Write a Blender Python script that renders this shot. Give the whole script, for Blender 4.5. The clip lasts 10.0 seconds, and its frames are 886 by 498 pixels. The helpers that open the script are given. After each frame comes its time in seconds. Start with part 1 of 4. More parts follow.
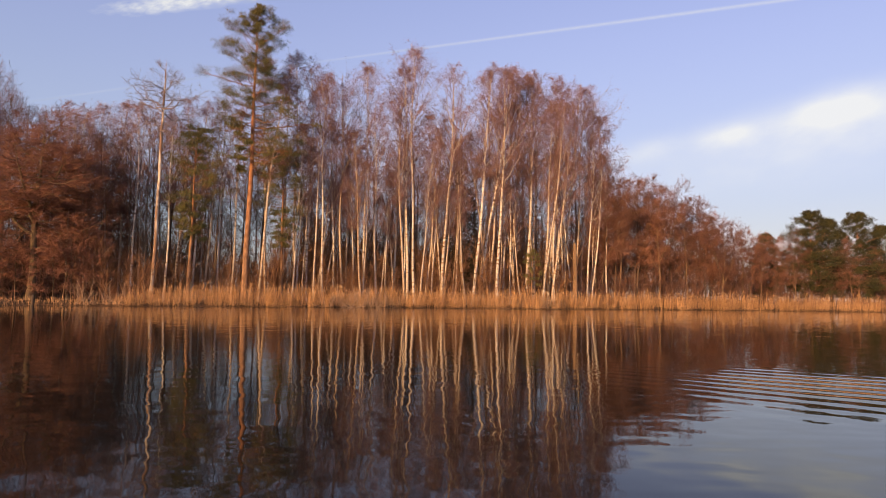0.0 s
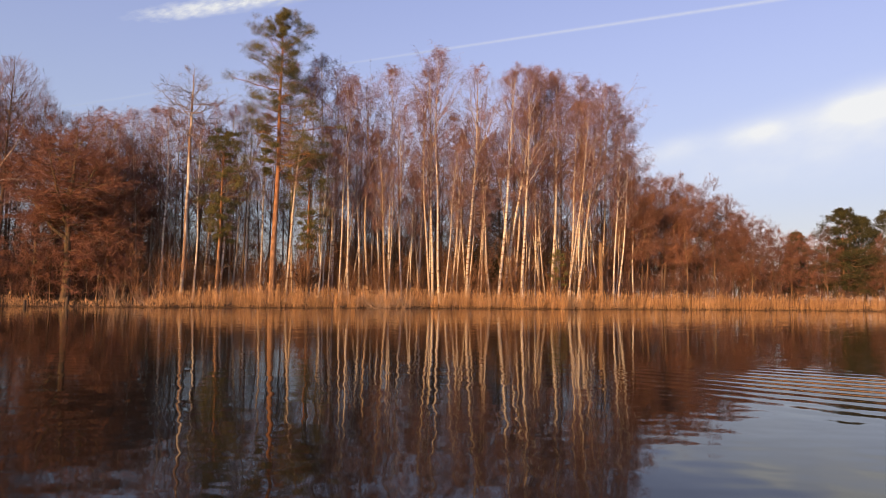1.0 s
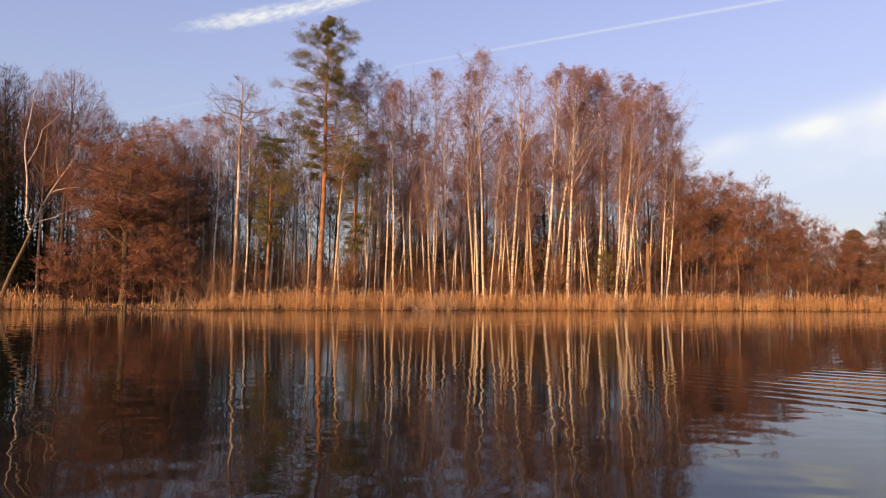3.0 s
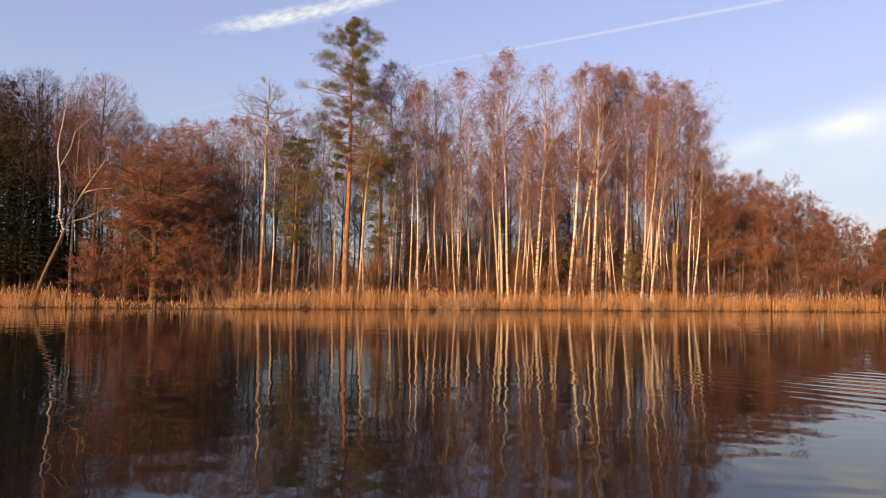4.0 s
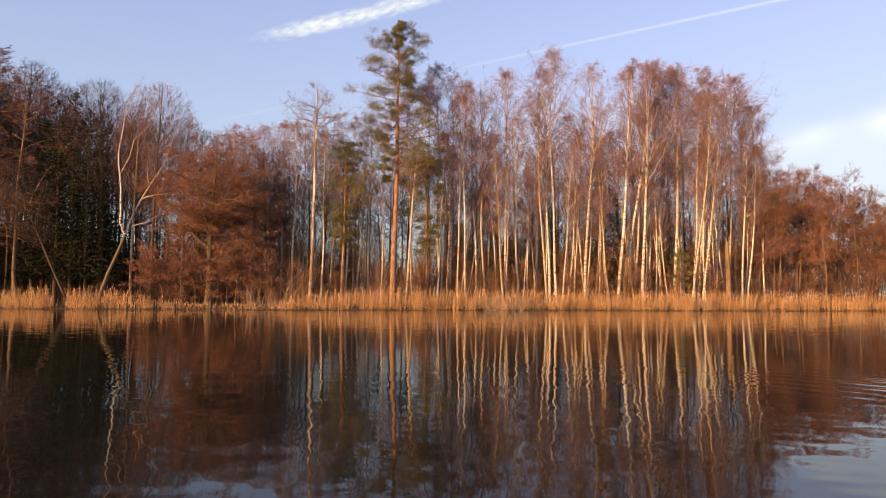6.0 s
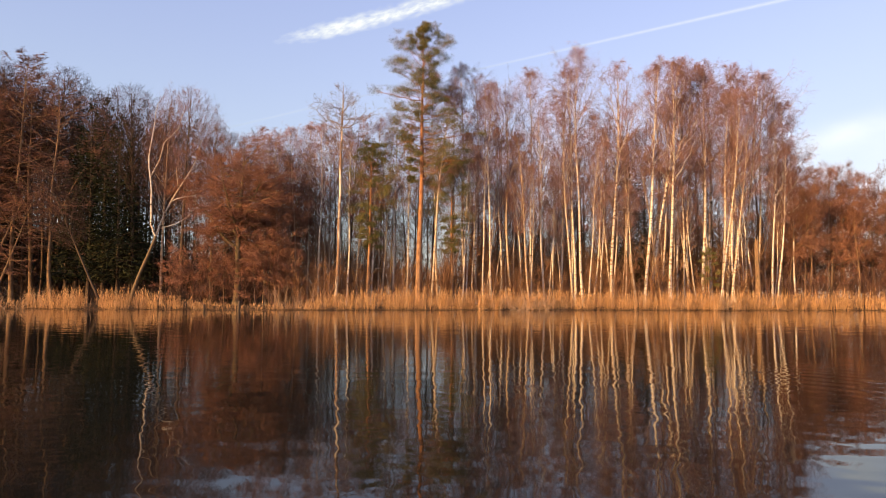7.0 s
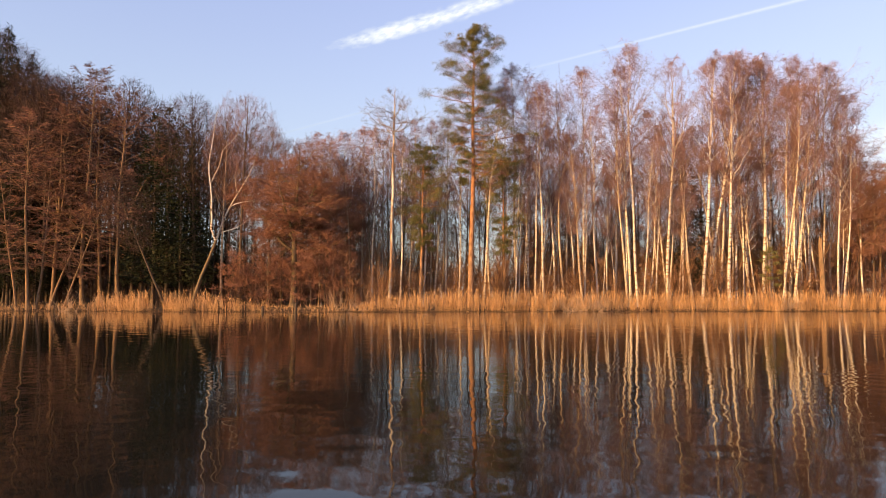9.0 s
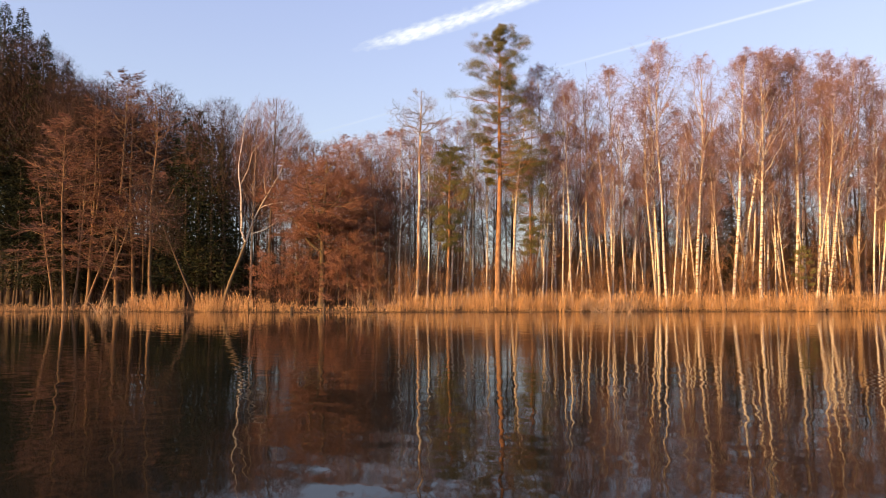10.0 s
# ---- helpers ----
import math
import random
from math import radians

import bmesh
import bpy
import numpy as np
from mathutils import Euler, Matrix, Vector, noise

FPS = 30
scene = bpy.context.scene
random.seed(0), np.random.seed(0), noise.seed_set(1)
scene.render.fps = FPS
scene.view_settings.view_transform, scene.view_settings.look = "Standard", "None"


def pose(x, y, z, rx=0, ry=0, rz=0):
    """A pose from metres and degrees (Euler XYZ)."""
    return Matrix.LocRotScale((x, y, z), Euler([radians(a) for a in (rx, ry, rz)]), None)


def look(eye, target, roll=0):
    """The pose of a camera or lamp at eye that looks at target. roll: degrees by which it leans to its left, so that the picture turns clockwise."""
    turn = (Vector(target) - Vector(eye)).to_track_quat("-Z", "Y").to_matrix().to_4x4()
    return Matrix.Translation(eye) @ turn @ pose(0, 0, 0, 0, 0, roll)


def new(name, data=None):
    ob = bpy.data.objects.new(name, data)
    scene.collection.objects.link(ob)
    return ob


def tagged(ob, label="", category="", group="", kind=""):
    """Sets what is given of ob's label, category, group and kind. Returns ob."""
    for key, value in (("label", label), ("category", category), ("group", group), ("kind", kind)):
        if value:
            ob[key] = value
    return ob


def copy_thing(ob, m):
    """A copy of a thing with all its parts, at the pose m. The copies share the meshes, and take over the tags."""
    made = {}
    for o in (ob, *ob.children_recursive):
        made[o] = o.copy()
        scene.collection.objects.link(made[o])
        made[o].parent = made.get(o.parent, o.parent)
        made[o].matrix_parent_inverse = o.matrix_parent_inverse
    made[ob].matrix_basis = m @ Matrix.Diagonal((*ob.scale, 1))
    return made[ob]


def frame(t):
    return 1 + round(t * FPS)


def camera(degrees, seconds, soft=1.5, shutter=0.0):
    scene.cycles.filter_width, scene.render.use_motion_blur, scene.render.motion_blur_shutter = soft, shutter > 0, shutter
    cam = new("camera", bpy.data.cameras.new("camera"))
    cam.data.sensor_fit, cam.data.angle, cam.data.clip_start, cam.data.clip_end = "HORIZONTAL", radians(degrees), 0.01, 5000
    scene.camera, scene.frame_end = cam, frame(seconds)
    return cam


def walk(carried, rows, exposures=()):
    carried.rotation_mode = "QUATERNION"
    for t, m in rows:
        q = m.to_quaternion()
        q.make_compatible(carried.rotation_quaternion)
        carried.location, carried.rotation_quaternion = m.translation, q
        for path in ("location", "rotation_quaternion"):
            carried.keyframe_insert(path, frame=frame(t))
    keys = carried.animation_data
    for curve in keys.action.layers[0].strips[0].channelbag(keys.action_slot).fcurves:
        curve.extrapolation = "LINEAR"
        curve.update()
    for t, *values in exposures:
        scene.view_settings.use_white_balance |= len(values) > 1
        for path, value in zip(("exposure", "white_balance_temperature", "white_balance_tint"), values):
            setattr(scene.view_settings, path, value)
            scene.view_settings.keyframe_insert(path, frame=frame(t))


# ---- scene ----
# ---------------------------------------------------------------- camera and path
cam = camera(65.94, 10.0, soft=1.0)
EYE_HEIGHT = 1.4
TURNS = [(0.0, 0.00, 3.85, -0.87), (0.5, 1.05, 3.86, -0.70), (1.0, 2.10, 3.87, -0.70), (1.5, 3.00, 4.00, -0.62),
         (2.0, 4.00, 3.90, -0.74), (2.5, 4.90, 3.97, -0.51), (4.0, 7.88, 3.95, -0.58), (4.5, 8.83, 3.86, -0.46),
         (5.0, 9.86, 3.99, -0.39), (5.5, 10.82, 4.02, -0.36), (7.0, 13.93, 3.95, -0.23), (7.5, 14.95, 4.08, -0.20),
         (8.0, 16.08, 3.99, -0.17), (8.5, 17.10, 4.02, -0.04), (9.0, 18.27, 4.07, -0.01), (9.5, 19.35, 4.06, 0.00),
         (10.0, 20.50, 4.10, 0.07)]
walk(cam, [(t, pose(0, -0.13 * t, EYE_HEIGHT, 90 + pitch, roll, yaw)) for t, yaw, pitch, roll in TURNS],
     exposures=[(0.0, -0.17, 6500, 11), (5.0, 0.1, 6700, 6), (10.0, 0.37, 6920, 2.5)])

# ---------------------------------------------------------------- sky and sun
SUN_ELEVATION, SUN_FROM = 10.0, (-0.55, -0.835)
world = bpy.data.worlds.new("evening_sky")
scene.world = world
world.use_nodes = True
wn = world.node_tree.nodes
sky = wn.new("ShaderNodeTexSky")
sky.sky_type, sky.sun_disc = "NISHITA", False
sky.sun_elevation = radians(SUN_ELEVATION)
sky.sun_rotation = math.atan2(SUN_FROM[0], SUN_FROM[1])
sky.air_density, sky.dust_density, sky.ozone_density = 1.0, 0.3, 2.5
wn["Background"].inputs["Strength"].default_value = 0.275
tint = wn.new("ShaderNodeMix")
tint.data_type, tint.blend_type = "RGBA", "MULTIPLY"
tint.inputs["Factor"].default_value, tint.inputs["B"].default_value = 1.0, (1.66, 0.99, 1.03, 1)
world.node_tree.links.new(sky.outputs[0], tint.inputs["A"])
veil = wn.new("ShaderNodeMix")
veil.data_type = "RGBA"
aloft = wn.new("ShaderNodeSeparateXYZ")
world.node_tree.links.new(wn.new("ShaderNodeTexCoord").outputs["Generated"], aloft.inputs[0])
height = wn.new("ShaderNodeMapRange")
height.inputs["From Max"].default_value = 0.42
world.node_tree.links.new(aloft.outputs["Z"], height.inputs[0])
share = wn.new("ShaderNodeMapRange")
share.inputs["From Max"].default_value, share.inputs["To Min"].default_value, share.inputs["To Max"].default_value = 0.35, 0.85, 0.48
world.node_tree.links.new(aloft.outputs["Z"], share.inputs[0])
world.node_tree.links.new(share.outputs[0], veil.inputs["Factor"])
haze = wn.new("ShaderNodeMix")
haze.data_type = "RGBA"
haze.inputs["A"].default_value, haze.inputs["B"].default_value = (1.54, 2.06, 2.06, 1), (1.34, 1.73, 2.93, 1)
world.node_tree.links.new(height.outputs[0], haze.inputs["Factor"])
world.node_tree.links.new(haze.outputs["Result"], veil.inputs["B"])
world.node_tree.links.new(tint.outputs["Result"], veil.inputs["A"])
world.node_tree.links.new(veil.outputs["Result"], wn["Background"].inputs["Color"])

sun_data = bpy.data.lights.new("sun", "SUN")
sun_data.energy, sun_data.angle, sun_data.color = 7.3, radians(0.6), (1.0, 0.57, 0.26)
sun = new("sun", sun_data)
sun_height = math.tan(radians(SUN_ELEVATION))
sun.matrix_world = look((0, 0, 60), (-SUN_FROM[0], -SUN_FROM[1], 60 - sun_height))


# ---------------------------------------------------------------- materials
def material(name, build, roughness=0.8, specular=0.3):
    mat = bpy.data.materials.new(name)
    mat.use_nodes = True
    tree = mat.node_tree
    bsdf = tree.nodes["Principled BSDF"]
    bsdf.inputs["Roughness"].default_value = roughness
    bsdf.inputs["Specular IOR Level"].default_value = specular
    build(tree, bsdf)
    return mat


def noise_node(tree, scale, stretch=(1, 1, 1), detail=4.0, coords="Object"):
    place = tree.nodes.new("ShaderNodeTexCoord")
    mapping = tree.nodes.new("ShaderNodeMapping")
    mapping.inputs["Scale"].default_value = stretch
    tex = tree.nodes.new("ShaderNodeTexNoise")
    tex.inputs["Scale"].default_value, tex.inputs["Detail"].default_value = scale, detail
    tree.links.new(place.outputs[coords], mapping.inputs[0])
    tree.links.new(mapping.outputs[0], tex.inputs["Vector"])
    return tex.outputs["Fac"]


def ramp_node(tree, source, stops):
    ramp = tree.nodes.new("ShaderNodeValToRGB")
    while len(ramp.color_ramp.elements) < len(stops):
        ramp.color_ramp.elements.new(0.5)
    for element, (place, colour) in zip(ramp.color_ramp.elements, stops):
        element.position, element.color = place, (*colour, 1)
    tree.links.new(source, ramp.inputs[0])
    return ramp.outputs[0]


def mix_node(tree, factor, a, b, blend="MIX"):
    mix = tree.nodes.new("ShaderNodeMix")
    mix.data_type, mix.blend_type = "RGBA", blend
    for socket, value in ((mix.inputs["Factor"], factor), (mix.inputs["A"], a), (mix.inputs["B"], b)):
        if hasattr(value, "links"):
            tree.links.new(value, socket)
        elif isinstance(value, tuple):
            socket.default_value = (*value, 1)
        else:
            socket.default_value = value
    return mix.outputs["Result"]


def bump_node(tree, bsdf, height, strength, distance):
    bump = tree.nodes.new("ShaderNodeBump")
    bump.inputs["Strength"].default_value, bump.inputs["Distance"].default_value = strength, distance
    tree.links.new(height, bump.inputs["Height"])
    tree.links.new(bump.outputs[0], bsdf.inputs["Normal"])


def random_tone(tree, low, high, per_island=False):
    if per_island:
        source = tree.nodes.new("ShaderNodeNewGeometry").outputs["Random Per Island"]
    else:
        source = tree.nodes.new("ShaderNodeObjectInfo").outputs["Random"]
    return ramp_node(tree, source, [(0.0, low), (1.0, high)])


def twig_material(name, low, high, patch=0.6):
    """Fine twigs: tone by tree and by twig, with broad lighter and darker patches."""
    def build(tree, bsdf):
        by_tree = random_tone(tree, low, high)
        by_twig = random_tone(tree, (0.65, 0.65, 0.65), (1.3, 1.25, 1.2), True)
        tone = mix_node(tree, 1.0, by_tree, by_twig, "MULTIPLY")
        broad = ramp_node(tree, noise_node(tree, 0.5), [(0.3, (0.75, 0.72, 0.7)), (0.7, (1.15, 1.1, 1.1))])
        tree.links.new(mix_node(tree, patch, tone, mix_node(tree, 1.0, tone, broad, "MULTIPLY")), bsdf.inputs["Base Color"])
    return material(name, build, 0.75, 0.25)


def build_birch_bark(tree, bsdf):
    white = ramp_node(tree, noise_node(tree, 3.0, (1, 1, 0.6)), [(0.3, (0.72, 0.64, 0.52)), (0.65, (0.90, 0.84, 0.73))])
    bands = ramp_node(tree, noise_node(tree, 3.4, (0.7, 0.7, 2.4), 4.0), [(0.52, (1, 1, 1)), (0.60, (0.42, 0.31, 0.23))])
    scars = ramp_node(tree, noise_node(tree, 1.3, (1.5, 1.5, 2.0), 4.0), [(0.60, (1, 1, 1)), (0.66, (0.16, 0.12, 0.09))])
    marks = mix_node(tree, 1.0, bands, scars, "MULTIPLY")
    tone = mix_node(tree, 1.0, white, marks, "MULTIPLY")
    tone = mix_node(tree, 1.0, tone, random_tone(tree, (0.58, 0.48, 0.38), (1.0, 1.0, 0.98)), "MULTIPLY")
    tree.links.new(tone, bsdf.inputs["Base Color"])
    bump_node(tree, bsdf, noise_node(tree, 12.0, (1, 1, 4)), 0.5, 0.02)


def build_rough_bark(tree, bsdf, dark=(0.06, 0.045, 0.035), light=(0.22, 0.145, 0.09)):
    furrow = noise_node(tree, 6.0, (2.5, 2.5, 0.35), 6.0)
    tone = ramp_node(tree, furrow, [(0.3, dark), (0.7, light)])
    moss = ramp_node(tree, noise_node(tree, 0.7), [(0.45, (0, 0, 0)), (0.75, (0.5, 0.5, 0.5))])
    tree.links.new(mix_node(tree, moss, tone, (0.14, 0.13, 0.07)), bsdf.inputs["Base Color"])
    bump_node(tree, bsdf, furrow, 0.8, 0.04)


def build_pine_bark(tree, bsdf):
    """Grey plates low on the stem, thin orange bark above."""
    place = tree.nodes.new("ShaderNodeTexCoord")
    split = tree.nodes.new("ShaderNodeSeparateXYZ")
    tree.links.new(place.outputs["Object"], split.inputs[0])
    rise = tree.nodes.new("ShaderNodeMapRange")
    rise.inputs["From Min"].default_value, rise.inputs["From Max"].default_value = 4.0, 13.0
    tree.links.new(split.outputs["Z"], rise.inputs[0])
    plates = noise_node(tree, 2.6, (2, 2, 0.7), 6.0)
    low = ramp_node(tree, plates, [(0.35, (0.14, 0.08, 0.045)), (0.65, (0.38, 0.22, 0.12))])
    high = ramp_node(tree, plates, [(0.35, (0.24, 0.105, 0.05)), (0.65, (0.44, 0.21, 0.095))])
    tree.links.new(mix_node(tree, rise.outputs[0], low, high), bsdf.inputs["Base Color"])
    bump_node(tree, bsdf, plates, 0.7, 0.03)


def build_bare_wood(tree, bsdf):
    grain = noise_node(tree, 5.0, (3, 3, 0.25), 6.0)
    tone = ramp_node(tree, grain, [(0.3, (0.32, 0.25, 0.18)), (0.5, (0.60, 0.50, 0.38)), (0.7, (0.74, 0.65, 0.52))])
    patches = ramp_node(tree, noise_node(tree, 1.0, (1.3, 1.3, 0.55), 6.0), [(0.43, (0, 0, 0)), (0.52, (0.92, 0.92, 0.92))])
    tree.links.new(mix_node(tree, patches, tone, (0.24, 0.14, 0.085)), bsdf.inputs["Base Color"])
    bump_node(tree, bsdf, grain, 0.5, 0.03)


def needle_material(name, low, high, specular=0.25):
    def build(tree, bsdf):
        tone = mix_node(tree, 1.0, random_tone(tree, low, high, True),
                        ramp_node(tree, noise_node(tree, 0.8), [(0.3, (0.6, 0.65, 0.7)), (0.7, (1.2, 1.15, 1.0))]), "MULTIPLY")
        tree.links.new(tone, bsdf.inputs["Base Color"])
    return material(name, build, 0.65, specular)


def build_reed(tree, bsdf):
    by_stalk = random_tone(tree, (0.38, 0.20, 0.082), (0.86, 0.53, 0.25), True)
    broad = ramp_node(tree, noise_node(tree, 0.35), [(0.3, (0.72, 0.68, 0.62)), (0.7, (1.05, 1.05, 1.05))])
    tree.links.new(mix_node(tree, 1.0, by_stalk, broad, "MULTIPLY"), bsdf.inputs["Base Color"])


def build_ground(tree, bsdf):
    fine = noise_node(tree, 5.0, detail=8.0)
    tone = ramp_node(tree, fine, [(0.3, (0.05, 0.033, 0.02)), (0.55, (0.14, 0.085, 0.045)), (0.75, (0.26, 0.17, 0.09))])
    broad = ramp_node(tree, noise_node(tree, 0.12), [(0.35, (0.6, 0.6, 0.55)), (0.7, (1.1, 1.05, 0.9))])
    tree.links.new(mix_node(tree, 1.0, tone, broad, "MULTIPLY"), bsdf.inputs["Base Color"])
    bump_node(tree, bsdf, fine, 0.8, 0.1)


def math_node(tree, operation, a, b=0.0):
    node = tree.nodes.new("ShaderNodeMath")
    node.operation = operation
    for socket, value in zip(node.inputs, (a, b)):
        if hasattr(value, "links"):
            tree.links.new(value, socket)
        else:
            socket.default_value = value
    return node.outputs[0]


WAKE = (6.9, 10.7)


def build_water(tree, bsdf):
    """Dark peaty lake water: long lazy swell, small ripples and one train of wake waves."""
    bsdf.inputs["Base Color"].default_value = (0.011, 0.0108, 0.0074, 1)
    bsdf.inputs["IOR"].default_value = 1.333
    swell = noise_node(tree, 1.55, (0.85, 1.0, 1), 1.2)
    small = noise_node(tree, 2.6, (0.38, 1.0, 1), 1.0)
    calm = ramp_node(tree, noise_node(tree, 0.05, (0.4, 1.8, 1), 2.0), [(0.35, (0.3, 0.3, 0.3)), (0.65, (1, 1, 1))])
    place = tree.nodes.new("ShaderNodeTexCoord")
    split = tree.nodes.new("ShaderNodeSeparateXYZ")
    tree.links.new(place.outputs["Object"], split.inputs[0])
    east, north = math_node(tree, "SUBTRACT", split.outputs["X"], WAKE[0]), math_node(tree, "SUBTRACT", split.outputs["Y"], WAKE[1])
    across = math_node(tree, "ADD", math_node(tree, "MULTIPLY", east, 0.60), math_node(tree, "MULTIPLY", north, 0.80))
    along = math_node(tree, "SUBTRACT", math_node(tree, "MULTIPLY", east, 0.80), math_node(tree, "MULTIPLY", north, 0.60))
    wobble = math_node(tree, "MULTIPLY", noise_node(tree, 0.35, detail=2.0), 3.0)
    bow = math_node(tree, "MULTIPLY", math_node(tree, "MULTIPLY", along, across), -0.05)
    crest = math_node(tree, "SINE", math_node(tree, "ADD", math_node(tree, "MULTIPLY", math_node(tree, "ADD", across, bow), 9.8), wobble))
    far2 = math_node(tree, "ADD", math_node(tree, "POWER", math_node(tree, "DIVIDE", across, 2.2), 2.0), math_node(tree, "POWER", math_node(tree, "DIVIDE", along, 3.0), 2.0))
    train = math_node(tree, "MULTIPLY", crest, math_node(tree, "POWER", 2.718, math_node(tree, "MULTIPLY", far2, -1.0)))
    bands = math_node(tree, "MULTIPLY", noise_node(tree, 0.45, (0.1, 1.0, 1), 3.0), 0.0085)
    lazy = math_node(tree, "MULTIPLY", swell, 0.0088)
    ripples = math_node(tree, "MULTIPLY", math_node(tree, "MULTIPLY", small, calm), 0.0028)
    height = math_node(tree, "ADD", math_node(tree, "ADD", math_node(tree, "ADD", lazy, bands), ripples), math_node(tree, "MULTIPLY", train, 0.0085))
    bump_node(tree, bsdf, height, 1.0, 1.0)


BIRCH_BARK = material("birch_bark", build_birch_bark, 0.7)
ROUGH_BARK = material("rough_bark", build_rough_bark, 0.9)
# Brown of trunks in shadow is put into this bark's colour.
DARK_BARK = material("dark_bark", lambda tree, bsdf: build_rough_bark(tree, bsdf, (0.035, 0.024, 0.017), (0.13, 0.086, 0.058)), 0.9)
MOSSY_BARK = material("mossy_bark", lambda tree, bsdf: build_rough_bark(tree, bsdf, (0.085, 0.058, 0.032), (0.25, 0.17, 0.092)), 0.9)
# Lighter rough bark: the look of sunlit trunks is put into the colour.
TAWNY_BARK = material("tawny_bark", lambda tree, bsdf: build_rough_bark(tree, bsdf, (0.10, 0.06, 0.035), (0.36, 0.22, 0.12)), 0.9)
PINE_BARK = material("pine_bark", build_pine_bark, 0.85)
BARE_WOOD = material("bare_wood", build_bare_wood, 0.8)
DEAD_LIMB = twig_material("dead_limb", (0.20, 0.165, 0.148), (0.31, 0.26, 0.235))
BIRCH_TWIG = twig_material("birch_twig", (0.235, 0.136, 0.121), (0.33, 0.205, 0.188))
ALDER_TWIG = twig_material("alder_twig", (0.24, 0.115, 0.072), (0.33, 0.165, 0.106))
GREY_TWIG = twig_material("grey_twig", (0.145, 0.083, 0.06), (0.225, 0.126, 0.09))
# Twig colour darkened to stand in for shade inside the wood.
SHADE_TINT_TWIG = twig_material("shade_tint_twig", (0.06, 0.034, 0.025), (0.10, 0.057, 0.041))
BROWN_TWIG = twig_material("brown_twig", (0.175, 0.088, 0.06), (0.25, 0.133, 0.09))
SHRUB_TWIG = twig_material("shrub_twig", (0.20, 0.11, 0.06), (0.305, 0.174, 0.096))
PALE_TWIG = twig_material("pale_twig", (0.42, 0.30, 0.20), (0.50, 0.38, 0.26))
PINE_NEEDLE = needle_material("pine_needle", (0.122, 0.115, 0.041), (0.225, 0.197, 0.073))
DULL_NEEDLE = needle_material("dull_needle", (0.04, 0.044, 0.017), (0.095, 0.09, 0.036))
# Needles darker than their own green: shade on the slope is in the colour.
SPRUCE_NEEDLE = needle_material("spruce_needle", (0.018, 0.022, 0.013), (0.044, 0.047, 0.021), 0.08)
REED = material("dry_reed", build_reed, 0.65)
DARK_STEM = twig_material("dark_stem", (0.09, 0.055, 0.03), (0.20, 0.12, 0.06))
GROUND = material("leaf_litter", build_ground, 0.95)
WATER = material("lake_water", build_water, 0.026, 0.25)


# ---------------------------------------------------------------- lie of the land
SHORE_AZ = [-180, -90, -60, -40, -31, -23, -10, 0, 13, 25, 32, 42, 46, 52, 65, 90, 180]
SHORE_R = [150, 150, 150, 122, 106, 95, 79, 73.5, 69, 67, 69, 74, 79, 85, 110, 150, 150]


def shore(az):
    """Metres from the middle of the lake to its edge; az in degrees, to the west of straight ahead."""
    return float(np.interp(az, SHORE_AZ, SHORE_R)) + 0.5 * math.sin(az * 1.7) + 0.3 * math.sin(az * 4.3 + 1)


def spot(az, behind):
    """A place on the plan: a bearing and the metres behind the water's edge."""
    r = shore(az) + behind
    return -math.sin(radians(az)) * r, math.cos(radians(az)) * r


def ground_height(x, y):
    az = math.degrees(math.atan2(-x, y))
    behind = math.hypot(x, y) - shore(az)
    if behind < 0:
        return max(-1.6, behind * 0.25) - 0.06
    bank = 0.55 * (1 - math.exp(-behind / 2.5)) - 0.06
    wood = noise.noise(Vector((x * 0.08, y * 0.08, 0.0))) * 0.25 * min(1, behind / 8)
    west = float(np.interp(az, [10, 24, 36, 48, 70, 110, 150], [0, 1.5, 8, 15, 16, 12, 0]))
    hill = west * (1 - math.cos(math.pi * min(1, max(0, behind - 8) / 60))) / 2
    return bank + wood + hill


def mesh_from(name, verts, faces):
    mesh = bpy.data.meshes.new(name)
    mesh.from_pydata(verts, [], faces)
    mesh.polygons.foreach_set("use_smooth", [True] * len(mesh.polygons))
    mesh.update()
    return mesh


def build_ground_sheet():
    azimuths = [-180 + i * 6 for i in range(20)] + [-60 + i for i in range(131)] + [76 + i * 6 for i in range(18)]
    offsets = [-60, -20, -8, -4, -2, -1, -0.3, 0.3, 1, 2, 3.5, 5, 7, 9, 12, 16, 20, 26, 33, 40, 50, 60, 72, 90, 130, 250, 600, 1500, 4000]
    verts, faces = [], []
    for az in azimuths:
        for off in offsets:
            x, y = spot(az, off)
            verts.append((x, y, ground_height(x, y)))
    verts.append((0, 0, -1.7))
    m, n = len(azimuths), len(offsets)
    for i in range(m):
        j = (i + 1) % m
        faces.append((i * n, len(verts) - 1, j * n))
        for k in range(n - 1):
            faces.append((i * n + k, j * n + k, j * n + k + 1, i * n + k + 1))
    ob = new("ground", mesh_from("ground", verts, faces))
    ob.data.materials.append(GROUND)
    tagged(ob, "brown forest floor of fallen leaves rising behind the shore", "ground", kind="structure")


build_ground_sheet()

water_verts = [(math.cos(radians(a)) * 175, math.sin(radians(a)) * 175, 0) for a in range(0, 360, 3)]
water = new("water", mesh_from("water", water_verts, [tuple(range(120))]))
water.data.materials.append(WATER)
tagged(water, "dark still lake water mirroring trees and sky", "lake", kind="structure")


